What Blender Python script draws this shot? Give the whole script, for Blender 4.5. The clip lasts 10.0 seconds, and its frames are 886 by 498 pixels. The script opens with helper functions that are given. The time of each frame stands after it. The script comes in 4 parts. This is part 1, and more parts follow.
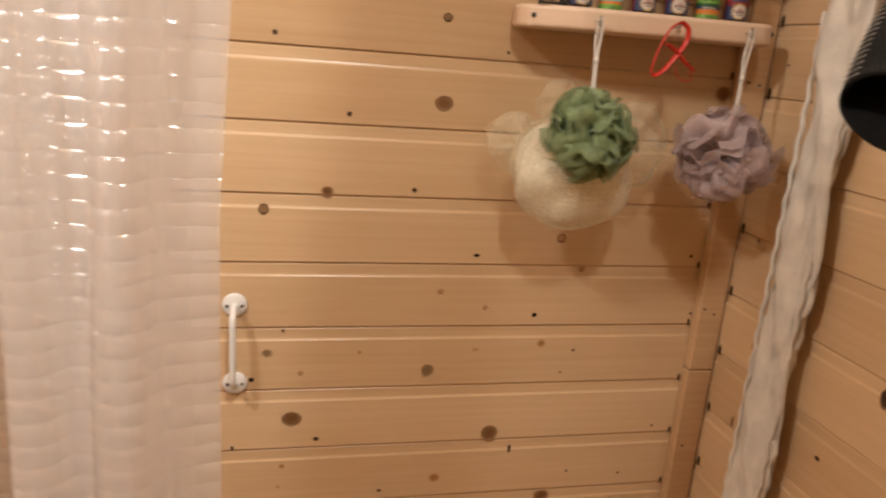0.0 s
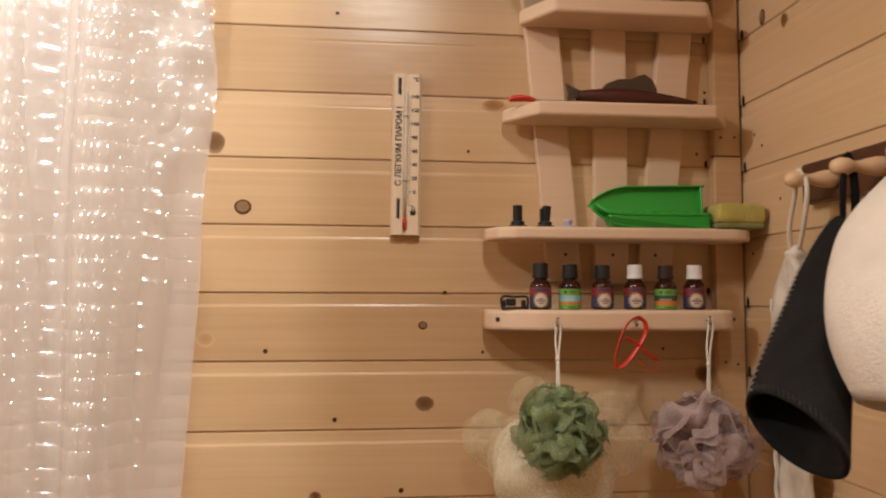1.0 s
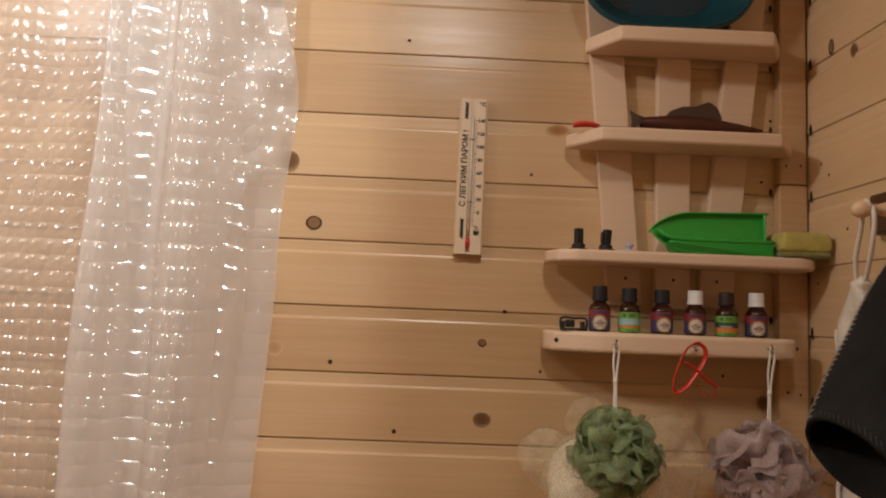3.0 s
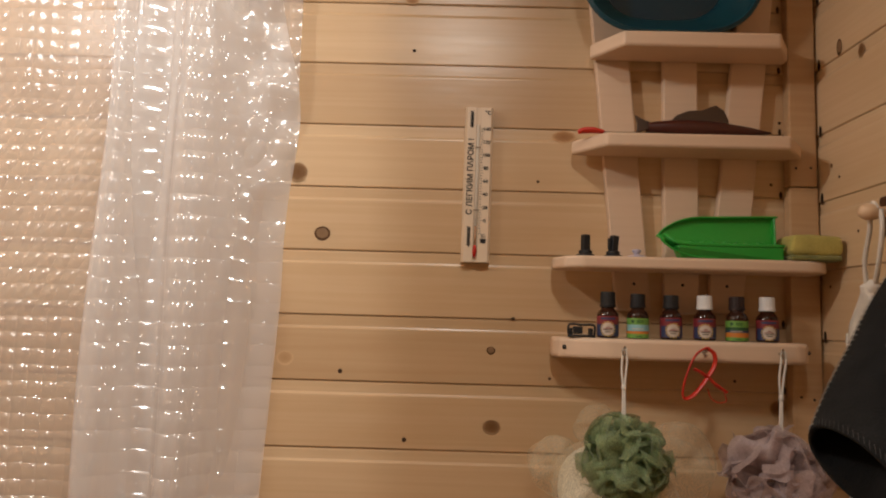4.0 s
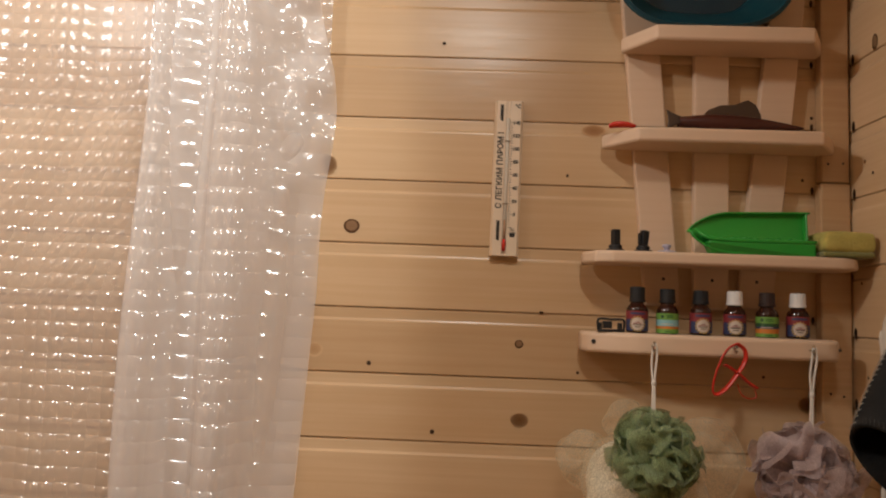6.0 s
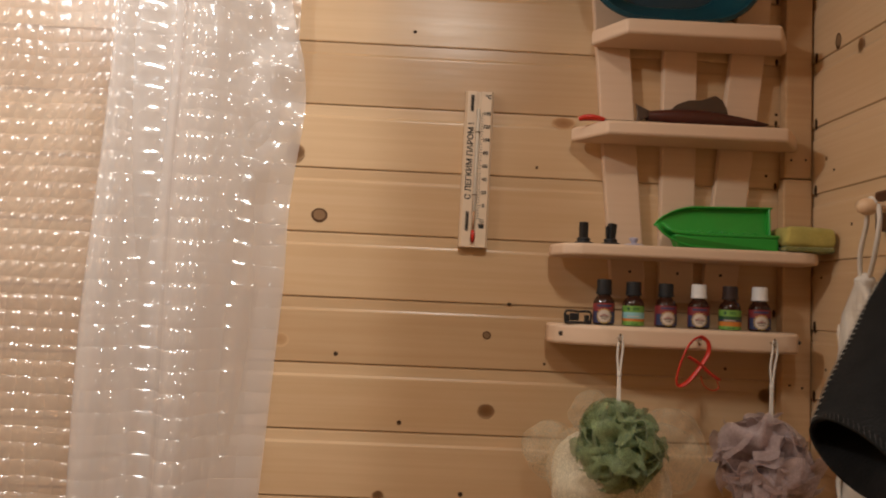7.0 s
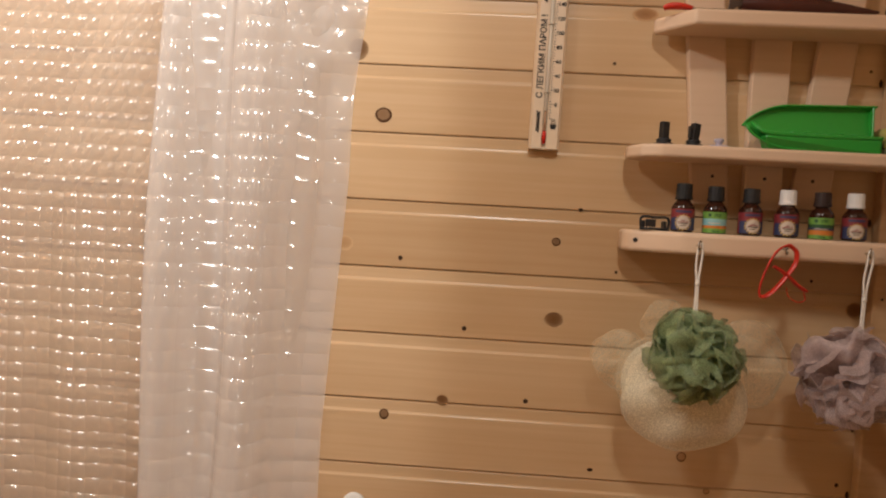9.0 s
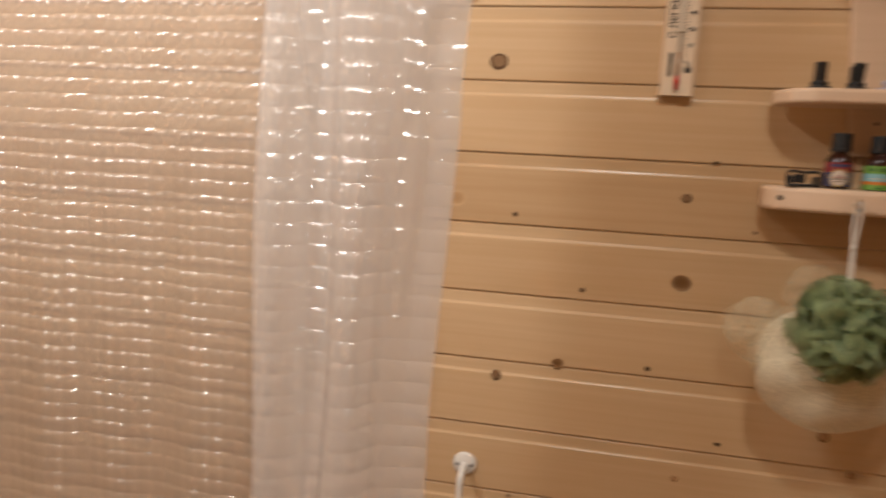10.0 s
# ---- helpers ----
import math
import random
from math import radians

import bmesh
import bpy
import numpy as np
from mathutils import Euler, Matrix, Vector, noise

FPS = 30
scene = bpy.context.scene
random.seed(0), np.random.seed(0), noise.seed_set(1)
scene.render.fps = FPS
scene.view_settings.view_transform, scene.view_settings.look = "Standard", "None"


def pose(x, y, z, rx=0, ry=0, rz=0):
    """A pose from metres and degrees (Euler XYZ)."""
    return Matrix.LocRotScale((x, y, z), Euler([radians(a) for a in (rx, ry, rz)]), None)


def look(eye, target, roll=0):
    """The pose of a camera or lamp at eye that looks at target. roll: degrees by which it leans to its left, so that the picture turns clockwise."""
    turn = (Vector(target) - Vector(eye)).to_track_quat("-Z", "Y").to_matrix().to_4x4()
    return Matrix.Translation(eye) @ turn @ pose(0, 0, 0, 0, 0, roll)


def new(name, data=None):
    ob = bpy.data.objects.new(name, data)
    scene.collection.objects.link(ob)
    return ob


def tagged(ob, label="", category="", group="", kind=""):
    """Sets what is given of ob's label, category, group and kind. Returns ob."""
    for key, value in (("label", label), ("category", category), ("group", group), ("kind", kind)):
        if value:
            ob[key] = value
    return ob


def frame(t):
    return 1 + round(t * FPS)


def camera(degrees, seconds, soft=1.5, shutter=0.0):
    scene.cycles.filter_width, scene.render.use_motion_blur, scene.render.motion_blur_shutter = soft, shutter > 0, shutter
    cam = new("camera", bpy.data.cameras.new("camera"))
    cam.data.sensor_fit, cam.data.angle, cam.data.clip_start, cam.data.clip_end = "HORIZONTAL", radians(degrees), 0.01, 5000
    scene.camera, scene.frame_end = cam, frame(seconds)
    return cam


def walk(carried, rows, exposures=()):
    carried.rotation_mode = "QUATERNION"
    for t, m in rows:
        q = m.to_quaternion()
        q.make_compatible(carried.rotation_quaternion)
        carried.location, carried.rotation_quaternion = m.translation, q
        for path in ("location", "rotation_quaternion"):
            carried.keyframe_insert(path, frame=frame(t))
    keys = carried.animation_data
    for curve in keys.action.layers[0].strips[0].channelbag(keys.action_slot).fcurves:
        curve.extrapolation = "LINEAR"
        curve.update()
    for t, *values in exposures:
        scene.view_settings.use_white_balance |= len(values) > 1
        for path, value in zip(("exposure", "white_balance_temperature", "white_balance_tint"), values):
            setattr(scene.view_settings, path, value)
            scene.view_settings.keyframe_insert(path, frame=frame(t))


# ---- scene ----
cam = camera(63.4, 10.0, soft=2.0, shutter=0.6)
PATH = [
    (0, (0.176, 0.217, 1.455), (0.618, 2.094, 0.923), 4.5),
    (0.2, (0.159, 0.217, 1.45), (0.566, 2.122, 0.995), 5.0),
    (0.4, (0.182, 0.204, 1.445), (0.524, 2.168, 1.279), 5.4),
    (0.5, (0.189, 0.187, 1.47), (0.53, 2.156, 1.396), 4.5),
    (0.7, (0.23, 0.172, 1.507), (0.519, 2.148, 1.621), 2.3),
    (1, (0.296, 0.156, 1.534), (0.503, 2.142, 1.661), 0.2),
    (1.5, (0.318, 0.148, 1.534), (0.475, 2.13, 1.744), -1.5),
    (2, (0.312, 0.13, 1.533), (0.384, 2.113, 1.778), 1.3),
    (2.5, (0.29, 0.124, 1.529), (0.33, 2.112, 1.742), 2.5),
    (3, (0.287, 0.13, 1.528), (0.335, 2.121, 1.713), 2.3),
    (3.2, (0.289, 0.125, 1.533), (0.313, 2.115, 1.733), 1.9),
    (4.3, (0.313, 0.125, 1.534), (0.295, 2.116, 1.723), 1.6),
    (4.5, (0.314, 0.128, 1.535), (0.323, 2.121, 1.703), 1.5),
    (5, (0.291, 0.13, 1.536), (0.304, 2.125, 1.684), 1.9),
    (6.3, (0.282, 0.121, 1.537), (0.231, 2.113, 1.708), 2.1),
    (6.5, (0.286, 0.122, 1.54), (0.271, 2.116, 1.696), 2.2),
    (7, (0.278, 0.126, 1.541), (0.331, 2.121, 1.678), 2.5),
    (7.5, (0.271, 0.125, 1.539), (0.375, 2.117, 1.685), 3.2),
    (8, (0.255, 0.137, 1.536), (0.351, 2.133, 1.603), 3.7),
    (8.5, (0.258, 0.156, 1.519), (0.271, 2.155, 1.466), 3.8),
    (9, (0.268, 0.161, 1.519), (0.169, 2.156, 1.427), 3.2),
    (9.5, (0.286, 0.18, 1.519), (0.126, 2.167, 1.353), 2.5),
    (10, (0.265, 0.207, 1.532), (-0.145, 2.146, 1.267), 3.0),
]
EXPOSURES = [(0, 0.62), (0.5, 0.50), (1.0, 0.28), (1.5, 0.13), (2.5, -0.08), (3.2, -0.14), (7.5, -0.16), (8.5, 0.06), (9.0, 0.16), (10, 0.08)]
walk(cam, [(t, look(eye, target, roll)) for t, eye, target, roll in PATH], EXPOSURES)

# ---- light: a ceiling spot and a small lamp over the shower, in a closed room ----
world = bpy.data.worlds.new("world")
world.use_nodes = True
world.node_tree.nodes["Background"].inputs[0].default_value = (0.02, 0.014, 0.009, 1)
world.node_tree.nodes["Background"].inputs[1].default_value = 0.2
scene.world = world

spot_data = bpy.data.lights.new("ceiling_spot", "SPOT")
spot_data.energy, spot_data.color, spot_data.shadow_soft_size = 33, (1.0, 0.955, 0.88), 0.06
spot_data.spot_size, spot_data.spot_blend = radians(144), 1.0
new("ceiling_spot", spot_data).matrix_world = look((0.34, 0.10, 2.40), (-0.62, 0.58, 1.00))
bulb_data = bpy.data.lights.new("shower_lamp", "POINT")
bulb_data.energy, bulb_data.color, bulb_data.shadow_soft_size = 19.5, (1.0, 0.99, 0.985), 0.05
new("shower_lamp", bulb_data).location = (-0.50, 0.40, 2.22)

# ---- room numbers ----
BACK, RIGHT, LEFT, REAR, CEIL = 1.10, 0.806, -1.20, -1.10, 2.45
PITCH, PITCH_RIGHT = 0.088, 0.092
GROOVE_BACK, GROOVE_RIGHT = 1.80, 1.796


# ---- materials ----
class Mat:
    """A node material under construction."""

    def __init__(self, name, color=(0.5, 0.5, 0.5), rough=0.5, metal=0.0, spec=0.5):
        self.m = bpy.data.materials.new(name)
        self.m.use_nodes = True
        self.t = self.m.node_tree
        self.p = self.t.nodes["Principled BSDF"]
        self.set("Base Color", (*color, 1))
        self.set("Roughness", rough)
        self.set("Metallic", metal)
        self.set("Specular IOR Level", spec)

    def set(self, socket, value):
        self.p.inputs[socket].default_value = value
        return self

    def node(self, kind, **values):
        n = self.t.nodes.new(kind)
        for key, value in values.items():
            n.inputs[key.replace("_", " ")].default_value = value
        return n

    def link(self, a, b):
        self.t.links.new(a, b)

    def coords(self, scale=(1, 1, 1), random_shift=False):
        tc = self.node("ShaderNodeTexCoord")
        mp = self.node("ShaderNodeMapping")
        mp.inputs["Scale"].default_value = scale
        src = tc.outputs["Object"]
        if random_shift:
            info = self.node("ShaderNodeObjectInfo")
            mul = self.node("ShaderNodeMath")
            mul.operation = "MULTIPLY"
            mul.inputs[1].default_value = 37.0
            self.link(info.outputs["Random"], mul.inputs[0])
            add = self.node("ShaderNodeVectorMath")
            add.operation = "ADD"
            self.link(src, add.inputs[0])
            self.link(mul.outputs[0], add.inputs[1])
            src = add.outputs[0]
        self.link(src, mp.inputs["Vector"])
        return mp.outputs[0]

    def noise(self, vec, scale, detail=4.0, rough=0.55, distortion=0.0):
        n = self.node("ShaderNodeTexNoise", Scale=scale, Detail=detail, Roughness=rough, Distortion=distortion)
        self.link(vec, n.inputs["Vector"])
        return n.outputs["Fac"]

    def ramp(self, fac, stops):
        r = self.node("ShaderNodeValToRGB")
        els = r.color_ramp.elements
        while len(els) < len(stops):
            els.new(0.5)
        for e, (at, c) in zip(els, stops):
            e.position, e.color = at, (*c, 1)
        self.link(fac, r.inputs[0])
        return r.outputs[0]

    def mix(self, fac, a, b, blend="MIX"):
        n = self.node("ShaderNodeMix")
        n.data_type, n.blend_type = "RGBA", blend
        for sock, v in ((n.inputs[0], fac), (n.inputs[6], a), (n.inputs[7], b)):
            if hasattr(v, "is_linked"):
                self.link(v, sock)
            else:
                sock.default_value = v if isinstance(v, float) else (*v, 1)
        return n.outputs[2]

    def bump(self, height, strength, distance=0.001):
        b = self.node("ShaderNodeBump", Strength=strength, Distance=distance)
        self.link(height, b.inputs["Height"])
        self.link(b.outputs[0], self.p.inputs["Normal"])
        return self

    def color(self, out):
        self.link(out, self.p.inputs["Base Color"])
        return self

    def rough(self, fac, lo, hi):
        n = self.node("ShaderNodeMapRange")
        n.inputs["To Min"].default_value, n.inputs["To Max"].default_value = lo, hi
        self.link(fac, n.inputs["Value"])
        self.link(n.outputs[0], self.p.inputs["Roughness"])
        return self


def wood(name, light, dark, rough=(0.28, 0.42), grain=0.55, shift=True, vary=0.18):
    """Planed softwood, grain along local x."""
    m = Mat(name)
    fine = m.noise(m.coords((3, 160, 160), shift), 1.0, 5, 0.6)
    flow = m.coords((1.1, 9, 9), shift)
    broad = m.noise(flow, 1.6, 3, 0.5, 1.2)
    wave = m.node("ShaderNodeTexWave", Scale=3.2, Distortion=7.0, Detail=2.0)
    wave.inputs["Detail Scale"].default_value = 1.2
    wave.bands_direction = "Z"
    m.link(m.coords((0.45, 4.0, 7.0), shift), wave.inputs["Vector"])
    c = m.mix(m.ramp(fine, [(0.3, (0, 0, 0)), (0.75, (grain, grain, grain))]), light, dark)
    mid = tuple(0.5 * a + 0.5 * b for a, b in zip(light, dark))
    c = m.mix(m.ramp(wave.outputs["Fac"], [(0.55, (0, 0, 0)), (0.95, (0.42, 0.42, 0.42))]), c, mid)
    c = m.mix(m.ramp(broad, [(0.35, (0, 0, 0)), (0.75, (0.5, 0.5, 0.5))]), c, dark)
    info = m.node("ShaderNodeObjectInfo")
    tint = m.ramp(info.outputs["Random"], [(0.0, (1, 1, 1)), (1.0, (1 - vary, 1 - vary * 1.25, 1 - vary * 1.5))])
    c = m.mix(1.0, c, tint, "MULTIPLY")
    m.color(c)
    m.rough(broad, *rough)
    wob = m.noise(m.coords((14, 40, 40), shift), 1.0, 2, 0.5)
    add = m.node("ShaderNodeMath")
    add.operation = "MULTIPLY_ADD"
    add.inputs[1].default_value = 0.25
    m.link(fine, add.inputs[0])
    m.link(wob, add.inputs[2])
    m.bump(add.outputs[0], 0.35, 0.0012)
    return m.m


PINE = wood("pine_board", (0.70, 0.51, 0.315), (0.58, 0.38, 0.20), rough=(0.24, 0.38), grain=0.42)
PINE_TRIM = wood("pine_trim", (0.62, 0.42, 0.24), (0.47, 0.28, 0.14), vary=0.1)
ASPEN = wood("aspen", (0.72, 0.535, 0.385), (0.64, 0.45, 0.30), rough=(0.5, 0.65), grain=0.35, vary=0.06)
RAIL_WOOD = wood("dark_rail_wood", (0.105, 0.040, 0.018), (0.05, 0.02, 0.01), rough=(0.35, 0.5))
PEG_WOOD = wood("peg_wood", (0.74, 0.52, 0.33), (0.64, 0.42, 0.24), rough=(0.4, 0.5), vary=0.05)
FLOOR_WOOD = wood("floor_wood", (0.42, 0.27, 0.15), (0.28, 0.17, 0.09))


def knot_material(name, core, ring, rim, edge):
    m = Mat(name, rough=0.55, spec=0.3)
    tc = m.node("ShaderNodeTexCoord")
    ln = m.node("ShaderNodeVectorMath")
    ln.operation = "LENGTH"
    m.link(tc.outputs["Object"], ln.inputs[0])
    n = m.noise(m.coords((2.2, 2.2, 2.2), True), 1.6, 3)
    add = m.node("ShaderNodeMath")
    add.operation = "MULTIPLY_ADD"
    add.inputs[1].default_value, add.inputs[2].default_value = 0.35, -0.17
    m.link(n, add.inputs[0])
    s = m.node("ShaderNodeMath")
    m.link(ln.outputs["Value"], s.inputs[0])
    m.link(add.outputs[0], s.inputs[1])
    m.color(m.ramp(s.outputs[0], [(0.0, core), (0.70, ring), (0.88, rim), (1.0, edge)]))
    return m.m


KNOT_RINGED = knot_material("knot_ringed", (0.46, 0.27, 0.14), (0.49, 0.29, 0.15), (0.16, 0.07, 0.03), (0.20, 0.10, 0.045))
KNOT_SOFT = knot_material("knot_soft", (0.32, 0.15, 0.055), (0.40, 0.21, 0.09), (0.50, 0.29, 0.14), (0.60, 0.39, 0.21))
KNOT_PALE = knot_material("knot_pale", (0.46, 0.28, 0.13), (0.51, 0.32, 0.165), (0.57, 0.38, 0.21), (0.62, 0.42, 0.24))
KNOT_GAP_DARK = knot_material("knot_gap_dark", (0.03, 0.015, 0.008), (0.05, 0.025, 0.012), (0.09, 0.045, 0.02), (0.22, 0.12, 0.06))


def plastic(name, color, rough=0.35, bump=0.1, scale=220, vary=0.12, sub=0.0):
    m = Mat(name, color, rough)
    n = m.noise(m.coords(), scale, 3)
    b = m.noise(m.coords(), 18, 3)
    dark = tuple(c * (1 - vary) for c in color)
    m.color(m.mix(b, color, dark)).rough(b, rough * 0.8, rough * 1.2).bump(n, bump, 0.0006)
    if sub:
        m.set("Subsurface Weight", sub).set("Subsurface Scale", 0.01)
    return m.m


BLACK = plastic("black_plastic", (0.008, 0.0075, 0.008), 0.55)
BROWN_CAP = plastic("brown_plastic", (0.026, 0.011, 0.008), 0.55)
WHITE_CAP = plastic("white_plastic", (0.80, 0.78, 0.75), 0.4)
GREEN = plastic("green_plastic", (0.030, 0.34, 0.042), 0.3, 0.25)
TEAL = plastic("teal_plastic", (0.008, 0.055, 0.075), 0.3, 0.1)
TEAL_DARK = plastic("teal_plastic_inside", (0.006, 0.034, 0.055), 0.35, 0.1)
RED = plastic("red_plastic", (0.56, 0.028, 0.012), 0.35)
LILAC_SOFT = plastic("lilac_silicone", (0.42, 0.38, 0.46), 0.3)
ENAMEL = plastic("white_enamel", (0.82, 0.80, 0.76), 0.28, 0.15, 300)
STEEL = plastic("steel", (0.55, 0.53, 0.50), 0.25)
STEEL.node_tree.nodes["Principled BSDF"].inputs["Metallic"].default_value = 1.0
SCREW = plastic("dark_screw", (0.025, 0.02, 0.018), 0.45)
INK = plastic("black_ink", (0.015, 0.012, 0.010), 0.6)
GLUE_RED = plastic("red_spirit", (0.60, 0.03, 0.02), 0.2)
PAPER = plastic("cream_paint", (0.80, 0.70, 0.54), 0.45, 0.15, 200, 0.06)
ROPE = plastic("white_cord", (0.74, 0.68, 0.60), 0.85, 0.6, 900)
STITCH_DIM = plastic("dark_thread", (0.07, 0.066, 0.06), 0.9, 0.5, 900)
STITCH = plastic("grey_thread", (0.45, 0.42, 0.37), 0.9, 0.5, 900)


AMBER = plastic("amber_glass", (0.030, 0.008, 0.004), 0.12, 0.05)
TUBE_GLASS = plastic("tube_glass", (0.75, 0.68, 0.58), 0.1, 0.0)


def cloth(name, color, scale=700, rough=0.95, bump=0.9, fuzz=0.4, blotch=0.25):
    m = Mat(name, color, rough, spec=0.2)
    fine = m.noise(m.coords(), scale, 4, 0.7)
    big = m.noise(m.coords(), 30, 4)
    lo = tuple(c * (1 - blotch) for c in color)
    hi = tuple(min(1, c * (1 + blotch)) for c in color)
    c = m.mix(m.ramp(big, [(0.3, (0, 0, 0)), (0.7, (1, 1, 1))]), lo, hi)
    m.color(m.mix(m.ramp(fine, [(0.35, (0, 0, 0)), (0.7, (0.5, 0.5, 0.5))]), c, lo))
    m.bump(fine, bump, 0.002)
    m.set("Sheen Weight", fuzz)
    return m.m


FELT_DARK = cloth("dark_grey_felt", (0.0085, 0.0085, 0.0085), 420, fuzz=0.015, blotch=0.5)
FELT_WHITE = cloth("white_felt", (0.74, 0.67, 0.58), 420, fuzz=0.3, blotch=0.08)
LINEN = cloth("cream_linen", (0.82, 0.76, 0.66), 900, fuzz=0.1, blotch=0.15)
SPONGE = cloth("yellow_sponge", (0.50, 0.43, 0.12), 260, bump=1.0, fuzz=0.1, blotch=0.2)
SPONGE_OLIVE = cloth("olive_sponge_bottom", (0.24, 0.24, 0.07), 500)


def net(name, color, cover, cell, depth=0.35, thread=1.0):
    """Thin knitted nylon net: threads with open cells between them."""
    m = Mat(name, color, 0.55)
    t = m.t
    vor = m.node("ShaderNodeTexVoronoi", Scale=cell)
    vor.feature = "DISTANCE_TO_EDGE"
    m.link(m.coords(), vor.inputs["Vector"])
    edge = m.node("ShaderNodeMapRange")
    edge.inputs["From Min"].default_value, edge.inputs["From Max"].default_value = 0.03, 0.13
    edge.inputs["To Min"].default_value, edge.inputs["To Max"].default_value = thread, cover
    m.link(vor.outputs["Distance"], edge.inputs["Value"])
    big = m.noise(m.coords(), 60, 3)
    m.color(m.mix(m.ramp(big, [(0.35, (0, 0, 0)), (0.7, (1, 1, 1))]), tuple(c * (1 - depth) for c in color), color))
    tr = m.node("ShaderNodeBsdfTranslucent")
    tr.inputs[0].default_value = (*color, 1)
    solid = m.node("ShaderNodeMixShader")
    solid.inputs[0].default_value = 0.35
    m.link(m.p.outputs[0], solid.inputs[1])
    m.link(tr.outputs[0], solid.inputs[2])
    hole = m.node("ShaderNodeBsdfTransparent")
    mx = m.node("ShaderNodeMixShader")
    m.link(edge.outputs[0], mx.inputs[0])
    m.link(hole.outputs[0], mx.inputs[1])
    m.link(solid.outputs[0], mx.inputs[2])
    m.link(mx.outputs[0], t.nodes["Material Output"].inputs["Surface"])
    m.set("Sheen Weight", 0.3)
    return m.m


NET_GREEN = net("green_net", (0.33, 0.42, 0.20), 0.50, 620, 0.3)
NET_CREAM = net("cream_net", (0.88, 0.82, 0.64), 0.42, 420, 0.04, 0.85)
NET_SHEER = net("sheer_cream_net", (0.88, 0.82, 0.62), 0.03, 420, 0.04, 0.36)
NET_LILAC = net("lilac_net", (0.64, 0.50, 0.48), 0.50, 620, 0.25)


def curtain_material(name, milk, relief, shine_weight, rough, low):
    """Clear embossed vinyl: partly see-through, milky where layers stack, a smooth glossy bead pressed in each square."""
    m = Mat(name, (0.93, 0.93, 0.94), rough, spec=0.8)
    uv = m.node("ShaderNodeUVMap")
    uv.uv_map = "squares"
    drift = m.node("ShaderNodeMapping")
    drift.inputs["Scale"].default_value = (0.42, 0.035, 1.0)
    m.link(uv.outputs[0], drift.inputs["Vector"])
    wander = m.noise(drift.outputs[0], 1.0, 2)
    vor = m.node("ShaderNodeTexVoronoi", Scale=1.0, Randomness=0.10)
    vor.voronoi_dimensions = "2D"
    m.link(uv.outputs[0], vor.inputs["Vector"])
    square = m.node("ShaderNodeMath")
    square.operation = "MULTIPLY"
    m.link(vor.outputs["Distance"], square.inputs[0])
    m.link(vor.outputs["Distance"], square.inputs[1])
    dome = m.node("ShaderNodeMath")
    dome.operation = "MULTIPLY_ADD"
    dome.inputs[1].default_value, dome.inputs[2].default_value = -4.0, 1.0
    m.link(square.outputs[0], dome.inputs[0])
    worn = m.node("ShaderNodeMath")
    worn.operation = "MULTIPLY"
    m.link(dome.outputs[0], worn.inputs[0])
    m.link(m.ramp(wander, [(0.42, (low, low, low)), (0.58, (1, 1, 1))]), worn.inputs[1])
    bump = m.node("ShaderNodeBump", Strength=1.0, Distance=relief)
    m.link(worn.outputs[0], bump.inputs["Height"])
    faint = m.node("ShaderNodeBump", Strength=0.22, Distance=relief)
    m.link(worn.outputs[0], faint.inputs["Height"])
    m.link(faint.outputs[0], m.p.inputs["Normal"])
    tr = m.node("ShaderNodeBsdfTranslucent")
    tr.inputs[0].default_value = (0.94, 0.94, 0.95, 1)
    body = m.node("ShaderNodeMixShader")
    body.inputs[0].default_value = 0.38
    m.link(m.p.outputs[0], body.inputs[1])
    m.link(tr.outputs[0], body.inputs[2])
    clear = m.node("ShaderNodeBsdfTransparent")
    clear.inputs[0].default_value = (0.99, 0.985, 0.98, 1)
    gl = m.node("ShaderNodeBsdfGlossy")
    gl.inputs["Color"].default_value = (1, 1, 1, 1)
    gl.inputs["Roughness"].default_value = rough
    m.link(bump.outputs[0], gl.inputs["Normal"])
    shine = m.node("ShaderNodeMixShader")
    shine.inputs[0].default_value = shine_weight
    m.link(clear.outputs[0], shine.inputs[1])
    m.link(gl.outputs[0], shine.inputs[2])
    mx = m.node("ShaderNodeMixShader")
    mx.inputs[0].default_value = milk
    m.link(shine.outputs[0], mx.inputs[1])
    m.link(body.outputs[0], mx.inputs[2])
    m.link(mx.outputs[0], m.t.nodes["Material Output"].inputs["Surface"])
    return m.m


VINYL = curtain_material("milky_embossed_vinyl", 0.44, 0.0040, 0.12, 0.14, 0.50)
VINYL_CLEAR = curtain_material("clear_embossed_vinyl", 0.32, 0.0052, 0.16, 0.14, 0.60)


# ---- mesh helpers ----
def thing(name, at, label, category, group="", kind=""):
    ob = new(name)
    ob.location = at
    ob.empty_display_size = 0.02
    return tagged(ob, label, category, group, kind)


def mesh_of(name, bm, material, smooth=False):
    me = bpy.data.meshes.new(name)
    bm.to_mesh(me)
    bm.free()
    me.materials.append(material)
    if smooth:
        me.shade_smooth()
    return me


def part(name, bm, material, parent, label="", smooth=False):
    """Links a bmesh, drawn in world metres, as one mesh under parent."""
    me = mesh_of(name, bm, material, smooth)
    ob = new(name, me)
    ob.parent = parent
    off = Vector((0, 0, 0))
    p = parent
    while p is not None:
        off += p.location
        p = p.parent
    me.transform(Matrix.Translation(-off))
    if label:
        ob["label"] = label
    return ob


